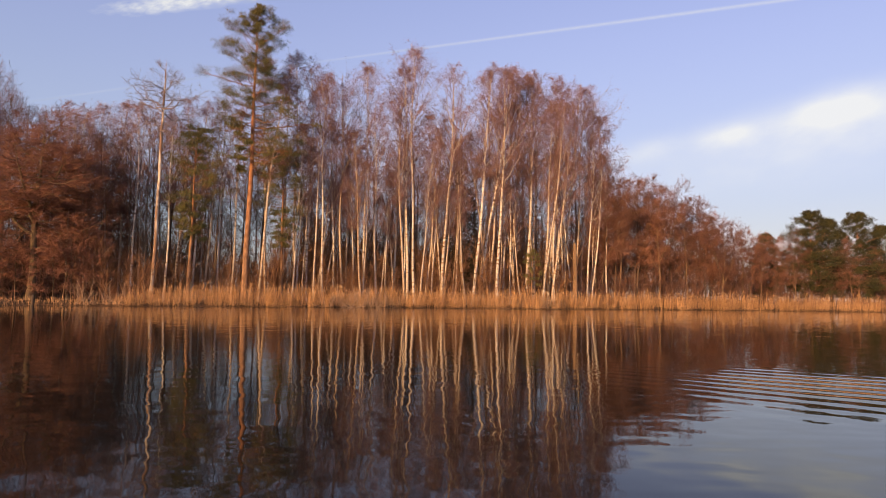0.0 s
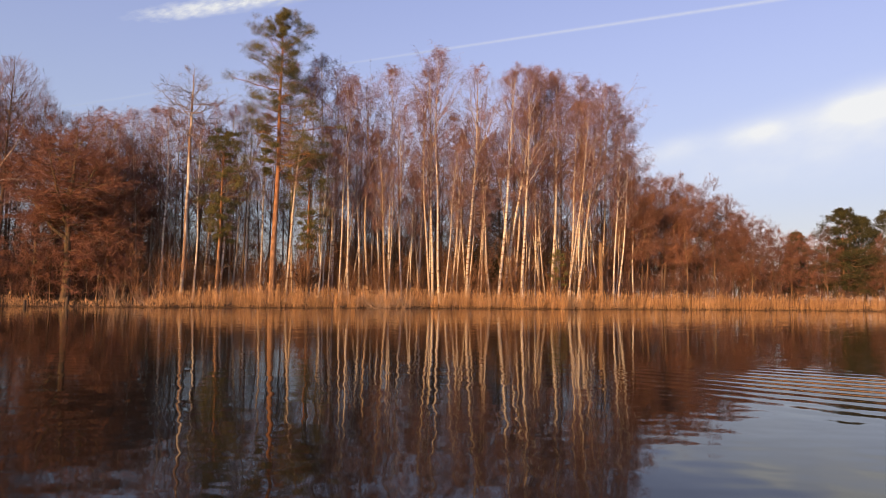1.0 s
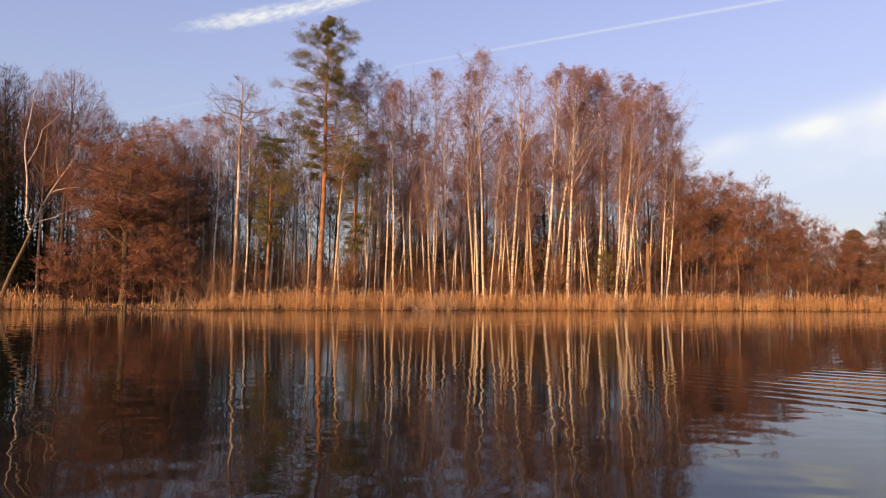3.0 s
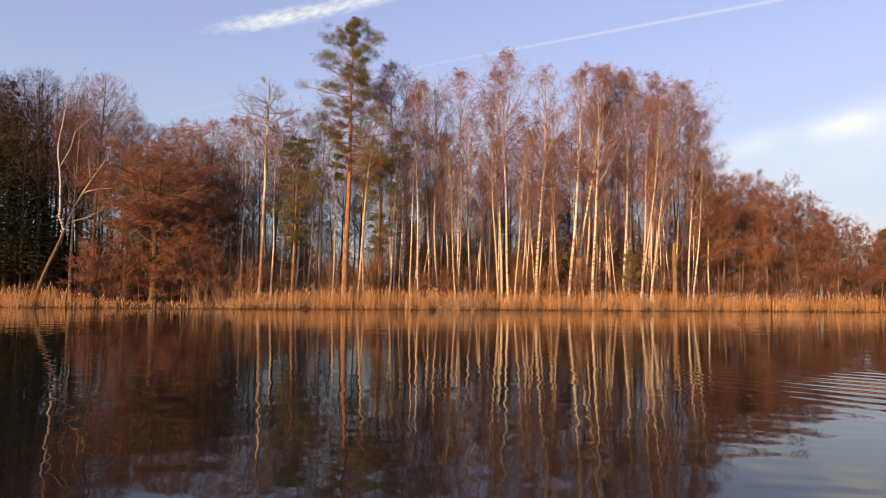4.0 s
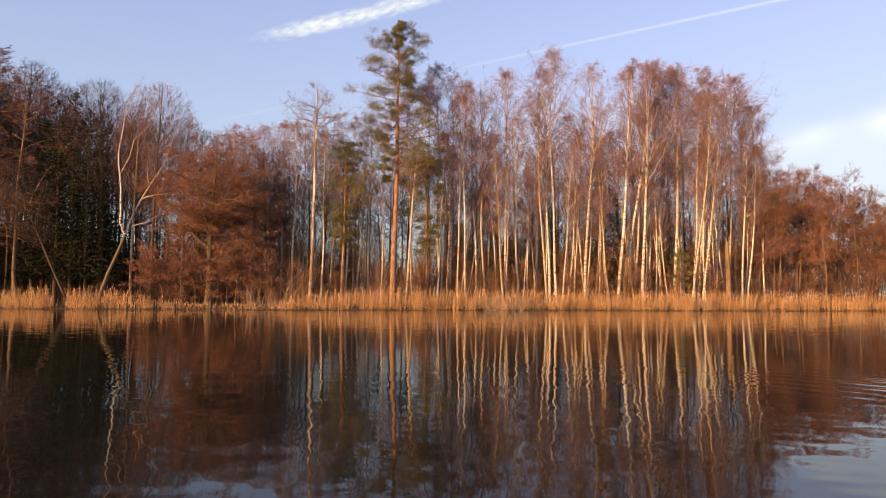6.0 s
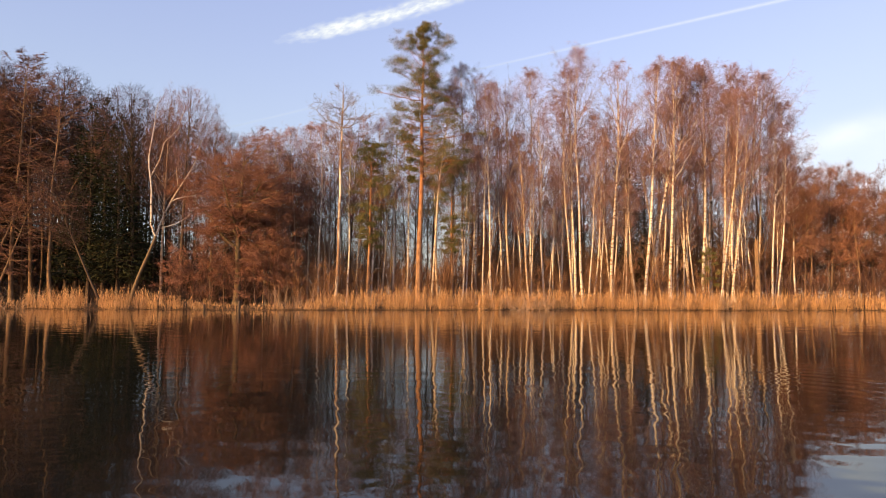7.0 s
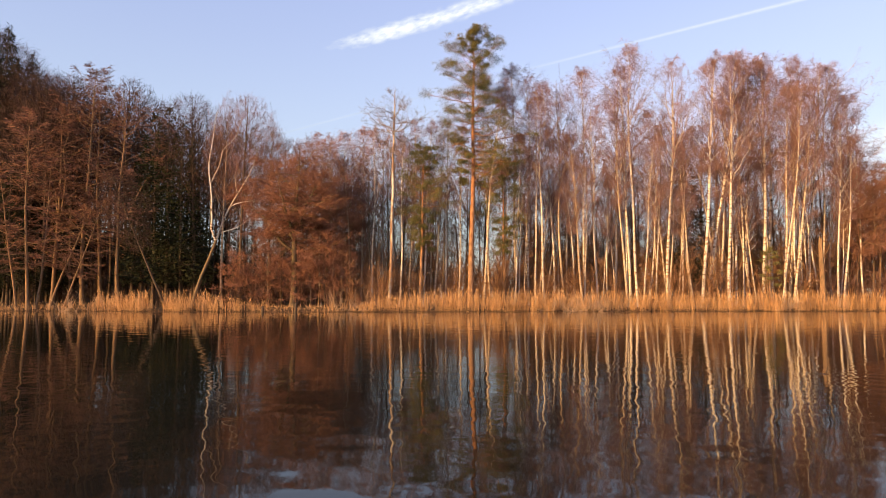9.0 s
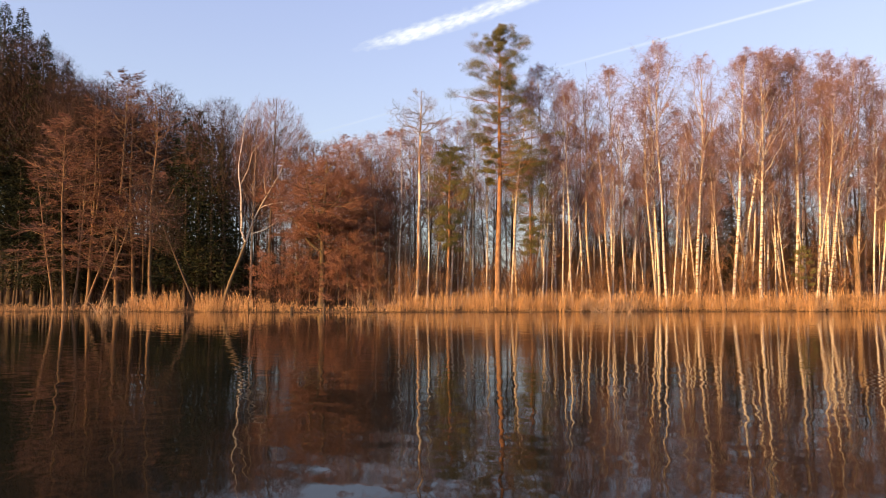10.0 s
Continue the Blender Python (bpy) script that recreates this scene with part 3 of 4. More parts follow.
def layered_pine(seed, height, label, west, east, limbs=60, low=0.4, pads=5, needles=90, girth=0.0115, lean=0.0, sway=0.004, needle=None, rise=(-8, 48), pad=0.62, split=False,
                 group="pines", kind_name="pine_tree", needle_radius=0.022, bark_label="orange flaking bark", flat=0.42):
    """A Scots pine: limbs end in cushions of needles. west, east: the crown's half-width on either side at fractions of the height."""
    rng = np.random.default_rng(seed)
    trunk, tr = stem(rng, height, height * girth, 16, sway, lean)
    s = (np.arange(limbs) + rng.uniform(0, 1, limbs)) / limbs * (0.985 - low) + low
    start, _ = along_paths(trunk, np.zeros(limbs, int), s)
    turn = np.arange(limbs) * 2.4 + rng.uniform(-0.5, 0.5, limbs)
    side = np.cos(turn)
    half = np.where(side > 0, np.interp(s, *zip(*east)), np.interp(s, *zip(*west))) * (0.6 + 0.4 * np.abs(side)) * rng.uniform(0.7, 1.12, limbs)
    up = np.radians(rise[0] + (rise[1] - rise[0]) * ((s - low) / (1 - low)) ** 1.4) + rng.normal(0, 0.10, limbs)
    way = np.stack([np.cos(turn) * np.cos(up), np.sin(turn) * np.cos(up), np.sin(up)], 1)
    length = np.maximum(half, 0.3) / np.cos(up)
    lp = bend_paths(rng, start, way, length, 7, 0.10, 0.04)
    here = np.interp(s, np.linspace(0, 1, trunk.shape[1]), tr[0])
    lr = np.minimum(here * 0.5, 0.012 + length * 0.011)[:, None] * np.linspace(1, 0.25, 7)
    sp, sr = offshoots(rng, lp, lr, pads, 0.35, 1.0, 0.30, (20, 65), 3, 0.18, 0.04, 0.6)
    root = plant(kind_name, label, "tree", group, [("trunk", tube_mesh("trunk", [(trunk, tr, 10)] if split else [(trunk, tr, 10), (lp, lr, 4), (sp, sr, 2)], PINE_BARK), bark_label)])
    sizes = pad * rng.uniform(0.6, 1.15, len(sp)) * np.repeat(np.clip(length / 2.6, 0.55, 1.15), pads)
    needle = needle or PINE_NEEDLE
    if split:
        part("needles", tube_mesh("needles", [needle_pads(rng, trunk[0, -3:], np.array([0.5, 0.5, 0.35]), needles, 0.22, needle_radius, 0.8)], needle), root)
        for i in range(limbs):
            mine = slice(i * pads, i * pads + pads)
            limb = part("limb", tube_mesh("limb", [(lp[i:i + 1], lr[i:i + 1], 5), (sp[mine], sr[mine], 3)], PINE_BARK), root)
            ends = np.concatenate([sp[mine, -1], lp[i:i + 1, -1]])
            part("needles", tube_mesh("needles", [needle_pads(rng, ends, np.append(sizes[mine], sizes[mine].mean()), needles, 0.24, needle_radius, flat)], needle), limb)
    else:
        ends, wide = np.concatenate([sp[:, -1], lp[:, -1], trunk[0, -3:]]), np.concatenate([sizes, np.full(limbs + 3, pad * 0.7)])
        part("crown", tube_mesh("crown", [needle_pads(rng, ends, wide, needles, 0.26, needle_radius, flat)], needle), root, "green needles in loose cushions")
    return root


def spruce(seed, height, label, crown_from=0.12, limbs=70, reach_part=0.17, group="spruces among the bare trees", needles=3200):
    rng = np.random.default_rng(seed)
    trunk, tr = stem(rng, height, height * 0.010, sway=0.002)
    lp, lr = stem_limbs(rng, trunk, tr, limbs, crown_from, 0.99, lambda s: height * (reach_part * (1 - s) ** 0.8 + 0.012), lambda s: -8 + 45 * s, 5, 0.05, 0.02)
    needle_field = crown_haze(rng, trunk, needles, crown_from, 1.0, lambda t: height * (reach_part * (1 - t) ** 0.75 + 0.008), 0.8, -0.12, 0.45, 0.055, (2.0, 2.0, 1.2), -0.5)
    return plant("spruce_tree", label, "tree", group, [
        ("trunk", tube_mesh("trunk", [(trunk, tr, 8), (lp, lr, 3)], DARK_BARK), ""),
        ("crown", tube_mesh("crown", [needle_field], SPRUCE_NEEDLE), "dark green needles")])


def shrub(seed, height, label, stems=12, group="undergrowth", twig=None):
    rng = np.random.default_rng(seed)
    turn = rng.uniform(0, 6.28, stems)
    up = np.radians(rng.uniform(55, 88, stems))
    way = np.stack([np.cos(turn) * np.cos(up), np.sin(turn) * np.cos(up), np.sin(up)], 1)
    start = np.stack([rng.normal(0, 0.3, stems), rng.normal(0, 0.3, stems), np.full(stems, -0.1)], 1)
    lp = bend_paths(rng, start, way, height * rng.uniform(0.5, 1.05, stems), 5, 0.0, 0.03)
    lr = np.full((stems, 1), 0.022) * np.linspace(1, 0.3, 5)
    sp, sr = offshoots(rng, lp, lr, 7, 0.15, 1.0, 0.34, (20, 55), 2, 0.08, 0.0)
    tw = [twig_spikes(rng, sp, sr, 4, 0.0, 0.7, (12, 55), 0.0175), twig_spikes(rng, lp, lr, 9, 0.1, 0.7, (12, 55), 0.015)]
    return plant("shrub", label, "shrub", group, [
        ("stem", tube_mesh("stem", [(lp, lr, 3)], twig or SHRUB_TWIG), ""),
        ("crown", tube_mesh("crown", [(sp, sr, 1), *tw], twig or SHRUB_TWIG), "tangle of thin bare twigs")])


def stand(az, behind, lean=0.0, scale=1.0, turn=0.0, fore=0.0):
    """Pose of a tree at a bearing and a depth behind the shore. lean: degrees to the east, fore: degrees towards the lake."""
    x, y = spot(az, behind)
    z = ground_height(x, y) - 0.08
    tip = Matrix.Rotation(radians(az), 4, "Z") @ Matrix.Rotation(radians(lean), 4, "Y") @ Matrix.Rotation(radians(fore), 4, "X")
    return Matrix.Translation((x, y, z)) @ tip @ Matrix.Rotation(radians(turn), 4, "Z") @ Matrix.Scale(scale, 4)


def settle(models, rows, heights):
    """Stand the models along rows of (bearing, depth, height, lean), the first time each is used by moving it."""
    used = {}
    for i, (az, behind, height, lean) in enumerate(rows):
        j = i % len(models)
        m = stand(az, behind, lean, height / heights[j], (i * 137.5) % 360)
        if j in used:
            copy_thing(models[j], m @ Matrix.Scale(1 / used[j], 4))
        else:
            models[j].matrix_world = m
            used[j] = height / heights[j]


# ---------------------------------------------------------------- birches
BIRCH_LABEL = "slender white-barked birch with bare purple-brown crown behind the reeds"
birches = [silver_birch(10 + i, 25, BIRCH_LABEL, (0.42, 0.50, 0.46, 0.54, 0.48, 0.40, 0.52, 0.45)[i], wide=(0.125, 0.10, 0.135, 0.12, 0.105, 0.14, 0.115, 0.13)[i],
                        girth=(0.0057, 0.0066, 0.0060, 0.0052, 0.0063, 0.0069, 0.0049, 0.0058)[i]) for i in range(8)]
WEST_BIRCHES = [(17.2, 7, 21, 1), (15.1, 5, 24, 3), (12.5, 6, 19, 3), (10.0, 5, 25, 0), (9.2, 8, 20, -1), (6.8, 5, 19, -5), (6.6, 9, 26, 0),
                (5.6, 6, 22, 1), (4.2, 8, 24, 1), (3.2, 5, 21, -5), (3.0, 6, 26, -1), (2.4, 5, 28.5, 0), (1.6, 6, 19, 5), (0.1, 5, 26, 1),
                (0.0, 9, 21, -5), (-1.8, 6, 23, -2),
                (27.7, 8, 20.5, -3), (20.2, 9, 22.5, 0), (12.4, 9, 26.5, 0), (14.5, 7, 26, 0), (13.5, 8, 25, 1), (11.3, 8, 25, -1), (10.7, 6, 23.5, 1), (8.3, 7, 25, 0),
                (18.3, 8, 22, 0), (19.3, 9, 21.5, 1), (24.6, 8, 21.5, 1), (26.2, 9, 21, -1), (22.2, 7, 21, 0), (21.4, 10, 22.5, 1), (25.4, 11, 21.5, 0), (28.8, 9, 20.5, 1), (23.6, 11, 21.5, -1)]
EAST_BIRCHES = [(-2.5, 4, 27, 2), (-2.9, 5, 26, 8), (-3.9, 5, 19, -5), (-3.8, 6, 22, 2), (-4.5, 4, 26, 1), (-5.6, 6, 22, 0), (-6.0, 8, 24, 1),
                (-6.5, 5, 16, -6), (-6.9, 6, 26, 0), (-7.6, 8, 24, 0), (-8.2, 5, 22, 9), (-8.4, 6, 22, 1), (-9.0, 5, 20, 6), (-9.6, 7, 22, -1),
                (-10.1, 6, 24, 3), (-11.9, 5, 19, 2), (-12.2, 6, 16, 4), (-13.5, 6, 16, -1)]
rng = np.random.default_rng(4)
thin = [(13.0 - 26.0 * (i + rng.uniform(0, 1)) / 30, rng.uniform(4, 11), rng.uniform(11, 19), rng.normal(0, 4)) for i in range(30)]
BACK_BIRCHES = [(-7.2, 9, 25, 1), (-8.8, 9, 24, 2), (-9.4, 10, 24.5, 0), (-10.8, 8, 23.5, 3), (-11.4, 10, 22, 2), (-5.0, 9, 26, 2), (-3.4, 9, 26, 1), (-12.4, 9, 20, 2)]
grove = [(az, behind, height * (shore(az) + behind) / 76.5 * (0.92 if az > 19 else 1.0), lean) for az, behind, height, lean in WEST_BIRCHES + EAST_BIRCHES + BACK_BIRCHES + thin]
settle(birches, grove, [24.5] * 8)

# ---------------------------------------------------------------- trees farther back
BACK_LABEL = "bare dark-trunked tree with reddish-brown twigs deep in the wood"
back_trees = [birch(40 + i, 20, BACK_LABEL, (0.42, 0.36, 0.38, 0.12)[i], 22, 0.007, (1400, 1300, 1200, 1400)[i], (ROUGH_BARK, DARK_BARK, BIRCH_BARK, ROUGH_BARK)[i], GREY_TWIG, "woodland_tree",
                    "trees deep in the wood", 0.12, 0.0165) for i in range(4)]
TOP_AZ = [-45, -33, -30, -25, -23, -20, -18, -15, -13, -11, -6, -2, 2, 7, 12, 17, 21, 25, 28, 31, 34, 38, 42, 46, 50, 55, 65]
TOP_EL = [5, 4.6, 5, 5.4, 6.0, 7.8, 9.2, 9.9, 11.5, 14.5, 16, 16.5, 16, 16.5, 16, 15, 13.7, 13.2, 13.5, 14.2, 14.6, 15.4, 15.4, 15.8, 15.8, 17, 17]
rng = np.random.default_rng(5)
rows = []
for i in range(215):
    az = -40 + 77 * (i + rng.uniform(0, 1)) / 215
    behind = 8 + 30 * rng.uniform(0, 1)
    x, y = spot(az, behind)
    top = math.hypot(x, y) * math.tan(radians(float(np.interp(az, TOP_AZ, TOP_EL)))) + EYE_HEIGHT - ground_height(x, y)
    if -11 < az < 18 and i % 5 < 2 or az < -15 and i % 2:
        continue
    share = rng.uniform(0.4, 0.75) if i % 4 == 3 else rng.uniform(0.6, 0.92) if -11 < az < 20 else rng.uniform(0.72, 1.04)
    rows.append((az, behind, max(6, top * share), rng.normal(0, 1.5)))
settle(back_trees, rows, [20] * 4)
# Dark twigs here paint the shade of the wood's interior.
poles = [birch(50 + i, 24, "straight pole-like tree with bare lower trunk on the slope, darkened for shade", 0.48, 20, 0.006, 850, DARK_BARK, SHADE_TINT_TWIG, "woodland_tree",
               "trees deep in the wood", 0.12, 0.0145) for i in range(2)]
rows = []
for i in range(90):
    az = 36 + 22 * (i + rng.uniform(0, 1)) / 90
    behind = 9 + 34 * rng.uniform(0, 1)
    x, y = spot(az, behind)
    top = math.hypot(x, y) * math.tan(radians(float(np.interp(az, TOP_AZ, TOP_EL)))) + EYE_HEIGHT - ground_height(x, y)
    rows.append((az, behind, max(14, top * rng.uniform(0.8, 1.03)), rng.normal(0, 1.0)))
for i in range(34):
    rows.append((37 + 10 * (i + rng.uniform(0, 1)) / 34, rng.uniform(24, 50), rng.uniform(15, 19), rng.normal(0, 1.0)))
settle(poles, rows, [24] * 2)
saplings = [birch(55 + i, 12, "young bare tree with dense brown twigs under the birches", 0.03, 26, 0.006, 1550, ROUGH_BARK, SHRUB_TWIG, "young_tree",
                  "young trees under the birches", 0.17, 0.015) for i in range(2)]
rows = []
for i in range(76):
    rows.append((-13 + 25.0 * (i + rng.uniform(0, 1)) / 76, rng.uniform(9, 32), rng.uniform(7.5, 13.5), rng.normal(0, 2)))
for i in range(28):
    rows.append((17.5 + 16.5 * (i + rng.uniform(0, 1)) / 28, rng.uniform(18, 36), rng.uniform(8, 12.5), rng.normal(0, 2)))
settle(saplings, rows, [12] * 2)

# ---------------------------------------------------------------- alders
ALDER_LABEL = "spreading alder with dense russet twigs hanging over the bank"
alders = [layered_tree(60 + i, 15, ALDER_LABEL, (0.12, 0.30, 0.20, 0.34)[i], 48, (0.25, 0.22, 0.27, 0.23)[i], 11, 13, [(0, 0.5), (0.2, 0.9), (0.5, 1.0), (0.8, 0.82), (1, 0.5)], (4, 48), 0.008, 0.9,
                       0.0115, twig=ALDER_TWIG if i == 0 else BROWN_TWIG, forks=1 + i % 3, twig_length=0.8, bark=TAWNY_BARK if i % 2 else None, sub_length=0.5, sub_spread=(15, 65), droop=0.0, leaders=10, bough_lift=0.0,
                       fork_rise=(62, 76)) for i in range(4)]
dome = layered_tree(65, 17.2, "broad domed alder with layered russet twigs and thick mossy trunk", 0.24, 150, 0.36, 19, 20, [(0, 0.85), (0.2, 1.0), (0.5, 1.0), (0.8, 0.8), (1, 0.5)], (-16, 36),
                    0.021, 0.42, 0.0122, bark=MOSSY_BARK, sway=0.006, forks=5, short=0.62, curve=0.01, twig_length=0.6, sub_length=0.42, fork_rise=(46, 62), fork_at=(0.34, 0.5), leaders=12)
dome.matrix_world = stand(31.1, 4.0, 0, 1.0, 20)
TIER_LABEL = "tall alder with level brown boughs in open tiers"
tiered = [layered_tree(66 + i, 25, TIER_LABEL, (0.20, 0.26, 0.15)[i], (62, 56, 58)[i], (0.23, 0.21, 0.25)[i], 15, 14, [(0, 0.8), (0.25, 1.0), (0.6, 0.9), (0.85, 0.6), (1, 0.3)], (-8, 50), 0.0095, 0.2, 0.016,
                       forks=(1, 0, 2)[i], bark=TAWNY_BARK, twig=BROWN_TWIG, twig_length=0.5, sub_length=0.34) for i in range(3)]
settle(tiered, [(44.2, 5.0, 24, 0), (46.6, 6.0, 27, 1), (48.6, 6.0, 24, 0), (45.4, 8.0, 26, -1)], [25] * 3)
bank_alders = [layered_tree(70 + i, 16, "leaning alder with bare brown stem on the water's edge", 0.24, 30, 0.26, 14, 14, rise=(-6, 55), girth=0.009, flat=0.28, thick=0.015, twig_length=0.5, twig=BROWN_TWIG, bark=TAWNY_BARK) for i in range(2)]
settle(bank_alders, [(48.8, 0.6, 16, 20), (47.9, 0.8, 13, 16), (50.8, 0.6, 15, -11), (50.1, 0.7, 21, -1), (49.6, 1.2, 17, 2)], [16] * 2)
WEST_ALDERS = [(29.0, 6, 14, 2), (27.8, 6, 14, 2), (56.0, 6, 20, 0), (26.2, 8, 15.5, 0), (26.8, 11, 18.5, 0), (28.2, 13, 18.5, 0)]
EAST_ALDERS = [(-12.8, 8, 19.5, 4), (-14.3, 6, 17, 2), (-15.8, 7, 17.5, 0), (-17.5, 5, 16.5, 0), (-18.5, 9, 17, 2), (-19.8, 6, 15, 0), (-21.0, 8, 13.5, 0), (-22.3, 5, 11.5, 1),
               (-23.5, 7, 11.5, 0), (-24.8, 6, 10.5, 0), (-26.0, 8, 10.5, 0), (-27.2, 6, 10, 0), (-30.4, 5, 8, 0), (-33.5, 8, 9, 0), (-36, 8, 9, 0), (-16.6, 10, 18, 0), (-20.4, 11, 14.5, 0)]
TALL_LABEL = "tall bare alder with crown of ascending twigs"
# First model: bark and twigs darkened in colour, in place of shade.
tall_alders = [birch(70 + i, 25, TALL_LABEL, 0.45, 36, 0.009, 7000, (DARK_BARK, ROUGH_BARK)[i], (SHADE_TINT_TWIG, GREY_TWIG)[i], "alder_tree", "alders on the shore", 0.19, 0.014, 5.0) for i in range(2)]
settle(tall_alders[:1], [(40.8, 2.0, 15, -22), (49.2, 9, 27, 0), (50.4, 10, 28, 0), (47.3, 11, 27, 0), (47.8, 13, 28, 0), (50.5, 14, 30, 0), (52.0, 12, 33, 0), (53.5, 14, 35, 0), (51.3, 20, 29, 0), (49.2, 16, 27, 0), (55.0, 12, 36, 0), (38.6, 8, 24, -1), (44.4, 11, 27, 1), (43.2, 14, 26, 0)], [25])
settle(tall_alders[1:], [(35.4, 8, 24, 2), (31.9, 14, 20, 0)], [25])
rng = np.random.default_rng(6)
low_wood = []
for i in range(27):
    az = -12.5 - 24 * (i + rng.uniform(0, 1)) / 27
    behind = rng.uniform(5, 14)
    top = (shore(az) + behind) * math.tan(radians(float(np.interp(az, TOP_AZ, TOP_EL)))) + EYE_HEIGHT - 0.5
    low_wood.append((az, behind, top * rng.uniform(0.75, 1.05), rng.normal(0, 2)))
settle(alders, WEST_ALDERS + EAST_ALDERS + low_wood, [16] * 4)
low_alders = [layered_tree(75 + i, 6.5, "low russet alder scrub under the domed alder", 0.10, 26, 0.42, 12, 12, [(0, 0.8), (0.4, 1.0), (0.8, 0.8), (1, 0.5)], (5, 60), 0.007, 0.5, 0.014, forks=2, twig_length=0.5,
                           sub_length=0.45, leaders=10) for i in range(2)]
settle(low_alders, [(33.2, 3.2, 6.0, 2), (32.0, 5.0, 7.0, 0), (29.7, 3.6, 6.5, -3), (28.5, 5.0, 7.5, 2), (34.4, 4.4, 6.5, -2), (27.2, 4.5, 6.0, 0), (30.4, 6.5, 8.0, 0), (36.2, 4.0, 6.0, 3)], [6.5] * 2)

# ---------------------------------------------------------------- pines and spruces
tall_pine = layered_pine(80, 31.0, "tall Scots pine with orange trunk and open crown above the birches",
                         [(0.40, 0.8), (0.50, 2.4), (0.58, 3.7), (0.68, 3.4), (0.735, 4.9), (0.79, 2.8), (0.85, 4.5), (0.885, 2.0), (0.94, 1.0), (1, 0.2)],
                         [(0.40, 1.2), (0.46, 5.6), (0.52, 5.2), (0.58, 5.2), (0.68, 4.0), (0.74, 3.2), (0.80, 2.9), (0.86, 3.0), (0.90, 2.6), (0.95, 1.4), (1, 0.2)],
                         96, 0.43, 7, 90, lean=-0.02, split=True, pad=0.74, needle_radius=0.018)
tall_pine.matrix_world = stand(16.2, 4, 2.4, 1.0, 0)
small_pine = layered_pine(81, 17.6, "young pine with thin orange stem and olive crown", [(0.35, 1.0), (0.5, 1.6), (0.62, 2.9), (0.75, 2.7), (0.9, 1.4), (1, 0.3)],
                          [(0.35, 1.2), (0.5, 1.8), (0.62, 2.8), (0.75, 2.6), (0.9, 1.3), (1, 0.3)], 52, 0.36, 6, 75, lean=0.01, rise=(-12, 50), pad=0.92, needle_radius=0.0165)
small_pine.matrix_world = stand(20.5, 5, 0, 1.0, 0)
copy_thing(small_pine, stand(13.3, 6, 0, 0.92, 200))
broad_pine = layered_pine(82, 14.0, "old pine with broad dark green crown at the wood's end", [(0.1, 2.2), (0.3, 3.4), (0.55, 3.3), (0.75, 2.4), (0.9, 1.4), (1, 0.4)], [(0.1, 2.0), (0.3, 3.2), (0.55, 3.5), (0.75, 2.6), (0.9, 1.3), (1, 0.4)],
                          84, 0.14, 6, 52, 0.0125, needle=DULL_NEEDLE, rise=(-6, 32), pad=0.95, needle_radius=0.036, flat=0.6, bark_label="grey flaking bark")
broad_pine.matrix_world = stand(-28.3, 6, 0, 0.95, 0)
for az, behind, height in ((-29.6, 9, 12.5), (-31.3, 7, 13.4), (-32.6, 10, 12.0), (-25.2, 12, 10.6)):
    copy_thing(broad_pine, stand(az, behind, 0, height / 13.3, az * 40))
sapling = layered_pine(83, 6.5, "small green pine sapling among birch trunks", [(0.4, 1.2), (0.7, 1.3), (1, 0.3)], [(0.4, 1.2), (0.7, 1.3), (1, 0.3)], 16, 0.38, 4, 30, kind_name="pine_sapling", pad=0.45)
sapling.matrix_world = stand(-7.4, 3.6, 0, 1.0, 0)
first_spruce = spruce(90, 18, "dark spruce standing among bare trees on the slope")
first_spruce.matrix_world = stand(56.5, 9, 0, 1.0, 0)
# Some of these are added only to darken the wood's interior.
for az, behind, height in ((-1.3, 12, 20), (6.2, 14, 11), (38.5, 30, 10), (40.2, 34, 9), (43.2, 32, 11), (44.8, 30, 11), (46.2, 33, 12), (37.6, 16, 14), (34.8, 17, 13), (36.2, 14, 15), (39.0, 14, 16), (40.4, 18, 14), (41.6, 24, 12), (42.9, 15, 17.5), (38.9, 9, 19), (39.8, 7.5, 21), (40.8, 8, 23), (41.8, 7.5, 22), (42.6, 9, 20),
                           (46, 24, 17), (48, 12, 18), (47.2, 14, 21), (50.8, 9, 14), (48.3, 10, 13), (49.6, 8, 10), (51.3, 8, 19), (53.0, 7, 18)):
    copy_thing(first_spruce, stand(az, behind, 0, height / 18, az * 31))
old_spruce = spruce(91, 34, "tall dark old spruce above the alders on the slope", 0.2, 90, 0.13, needles=20000)
old_spruce.matrix_world = stand(52.0, 11, 0, 1.0, 0)
for az, behind, height in ((47.6, 20, 25), (48.8, 14, 27), (50.2, 15, 31), (51.1, 19, 31), (53.4, 13, 38), (54.6, 10, 38)):
    copy_thing(old_spruce, stand(az, behind, 0, height / 34, az * 31))

# ---------------------------------------------------------------- undergrowth
shrubs = [shrub(100 + i, 4.0, "leafless brown shrub under the trees") for i in range(3)]
# Shrubs whose twig colour carries the shade under the alders.
shade_tint_shrubs = [shrub(104 + i, 4.0, "leafless grey-brown shrub under the alders, darkened for shade", twig=(GREY_TWIG, SHADE_TINT_TWIG)[i]) for i in range(2)]
rows = []
for i in range(130):
    az = -37 + 94 * (i + rng.uniform(0, 1)) / 130
    if az < 37.5 or i % 4 == 0:
        rows.append((az, rng.uniform(3.5, 10), rng.uniform(2.5, 6.5) * (0.5 if az > 34 else 0.85 if 16 < az < 26 else 1.2 if -11 < az < 17 else 1.0), 0))
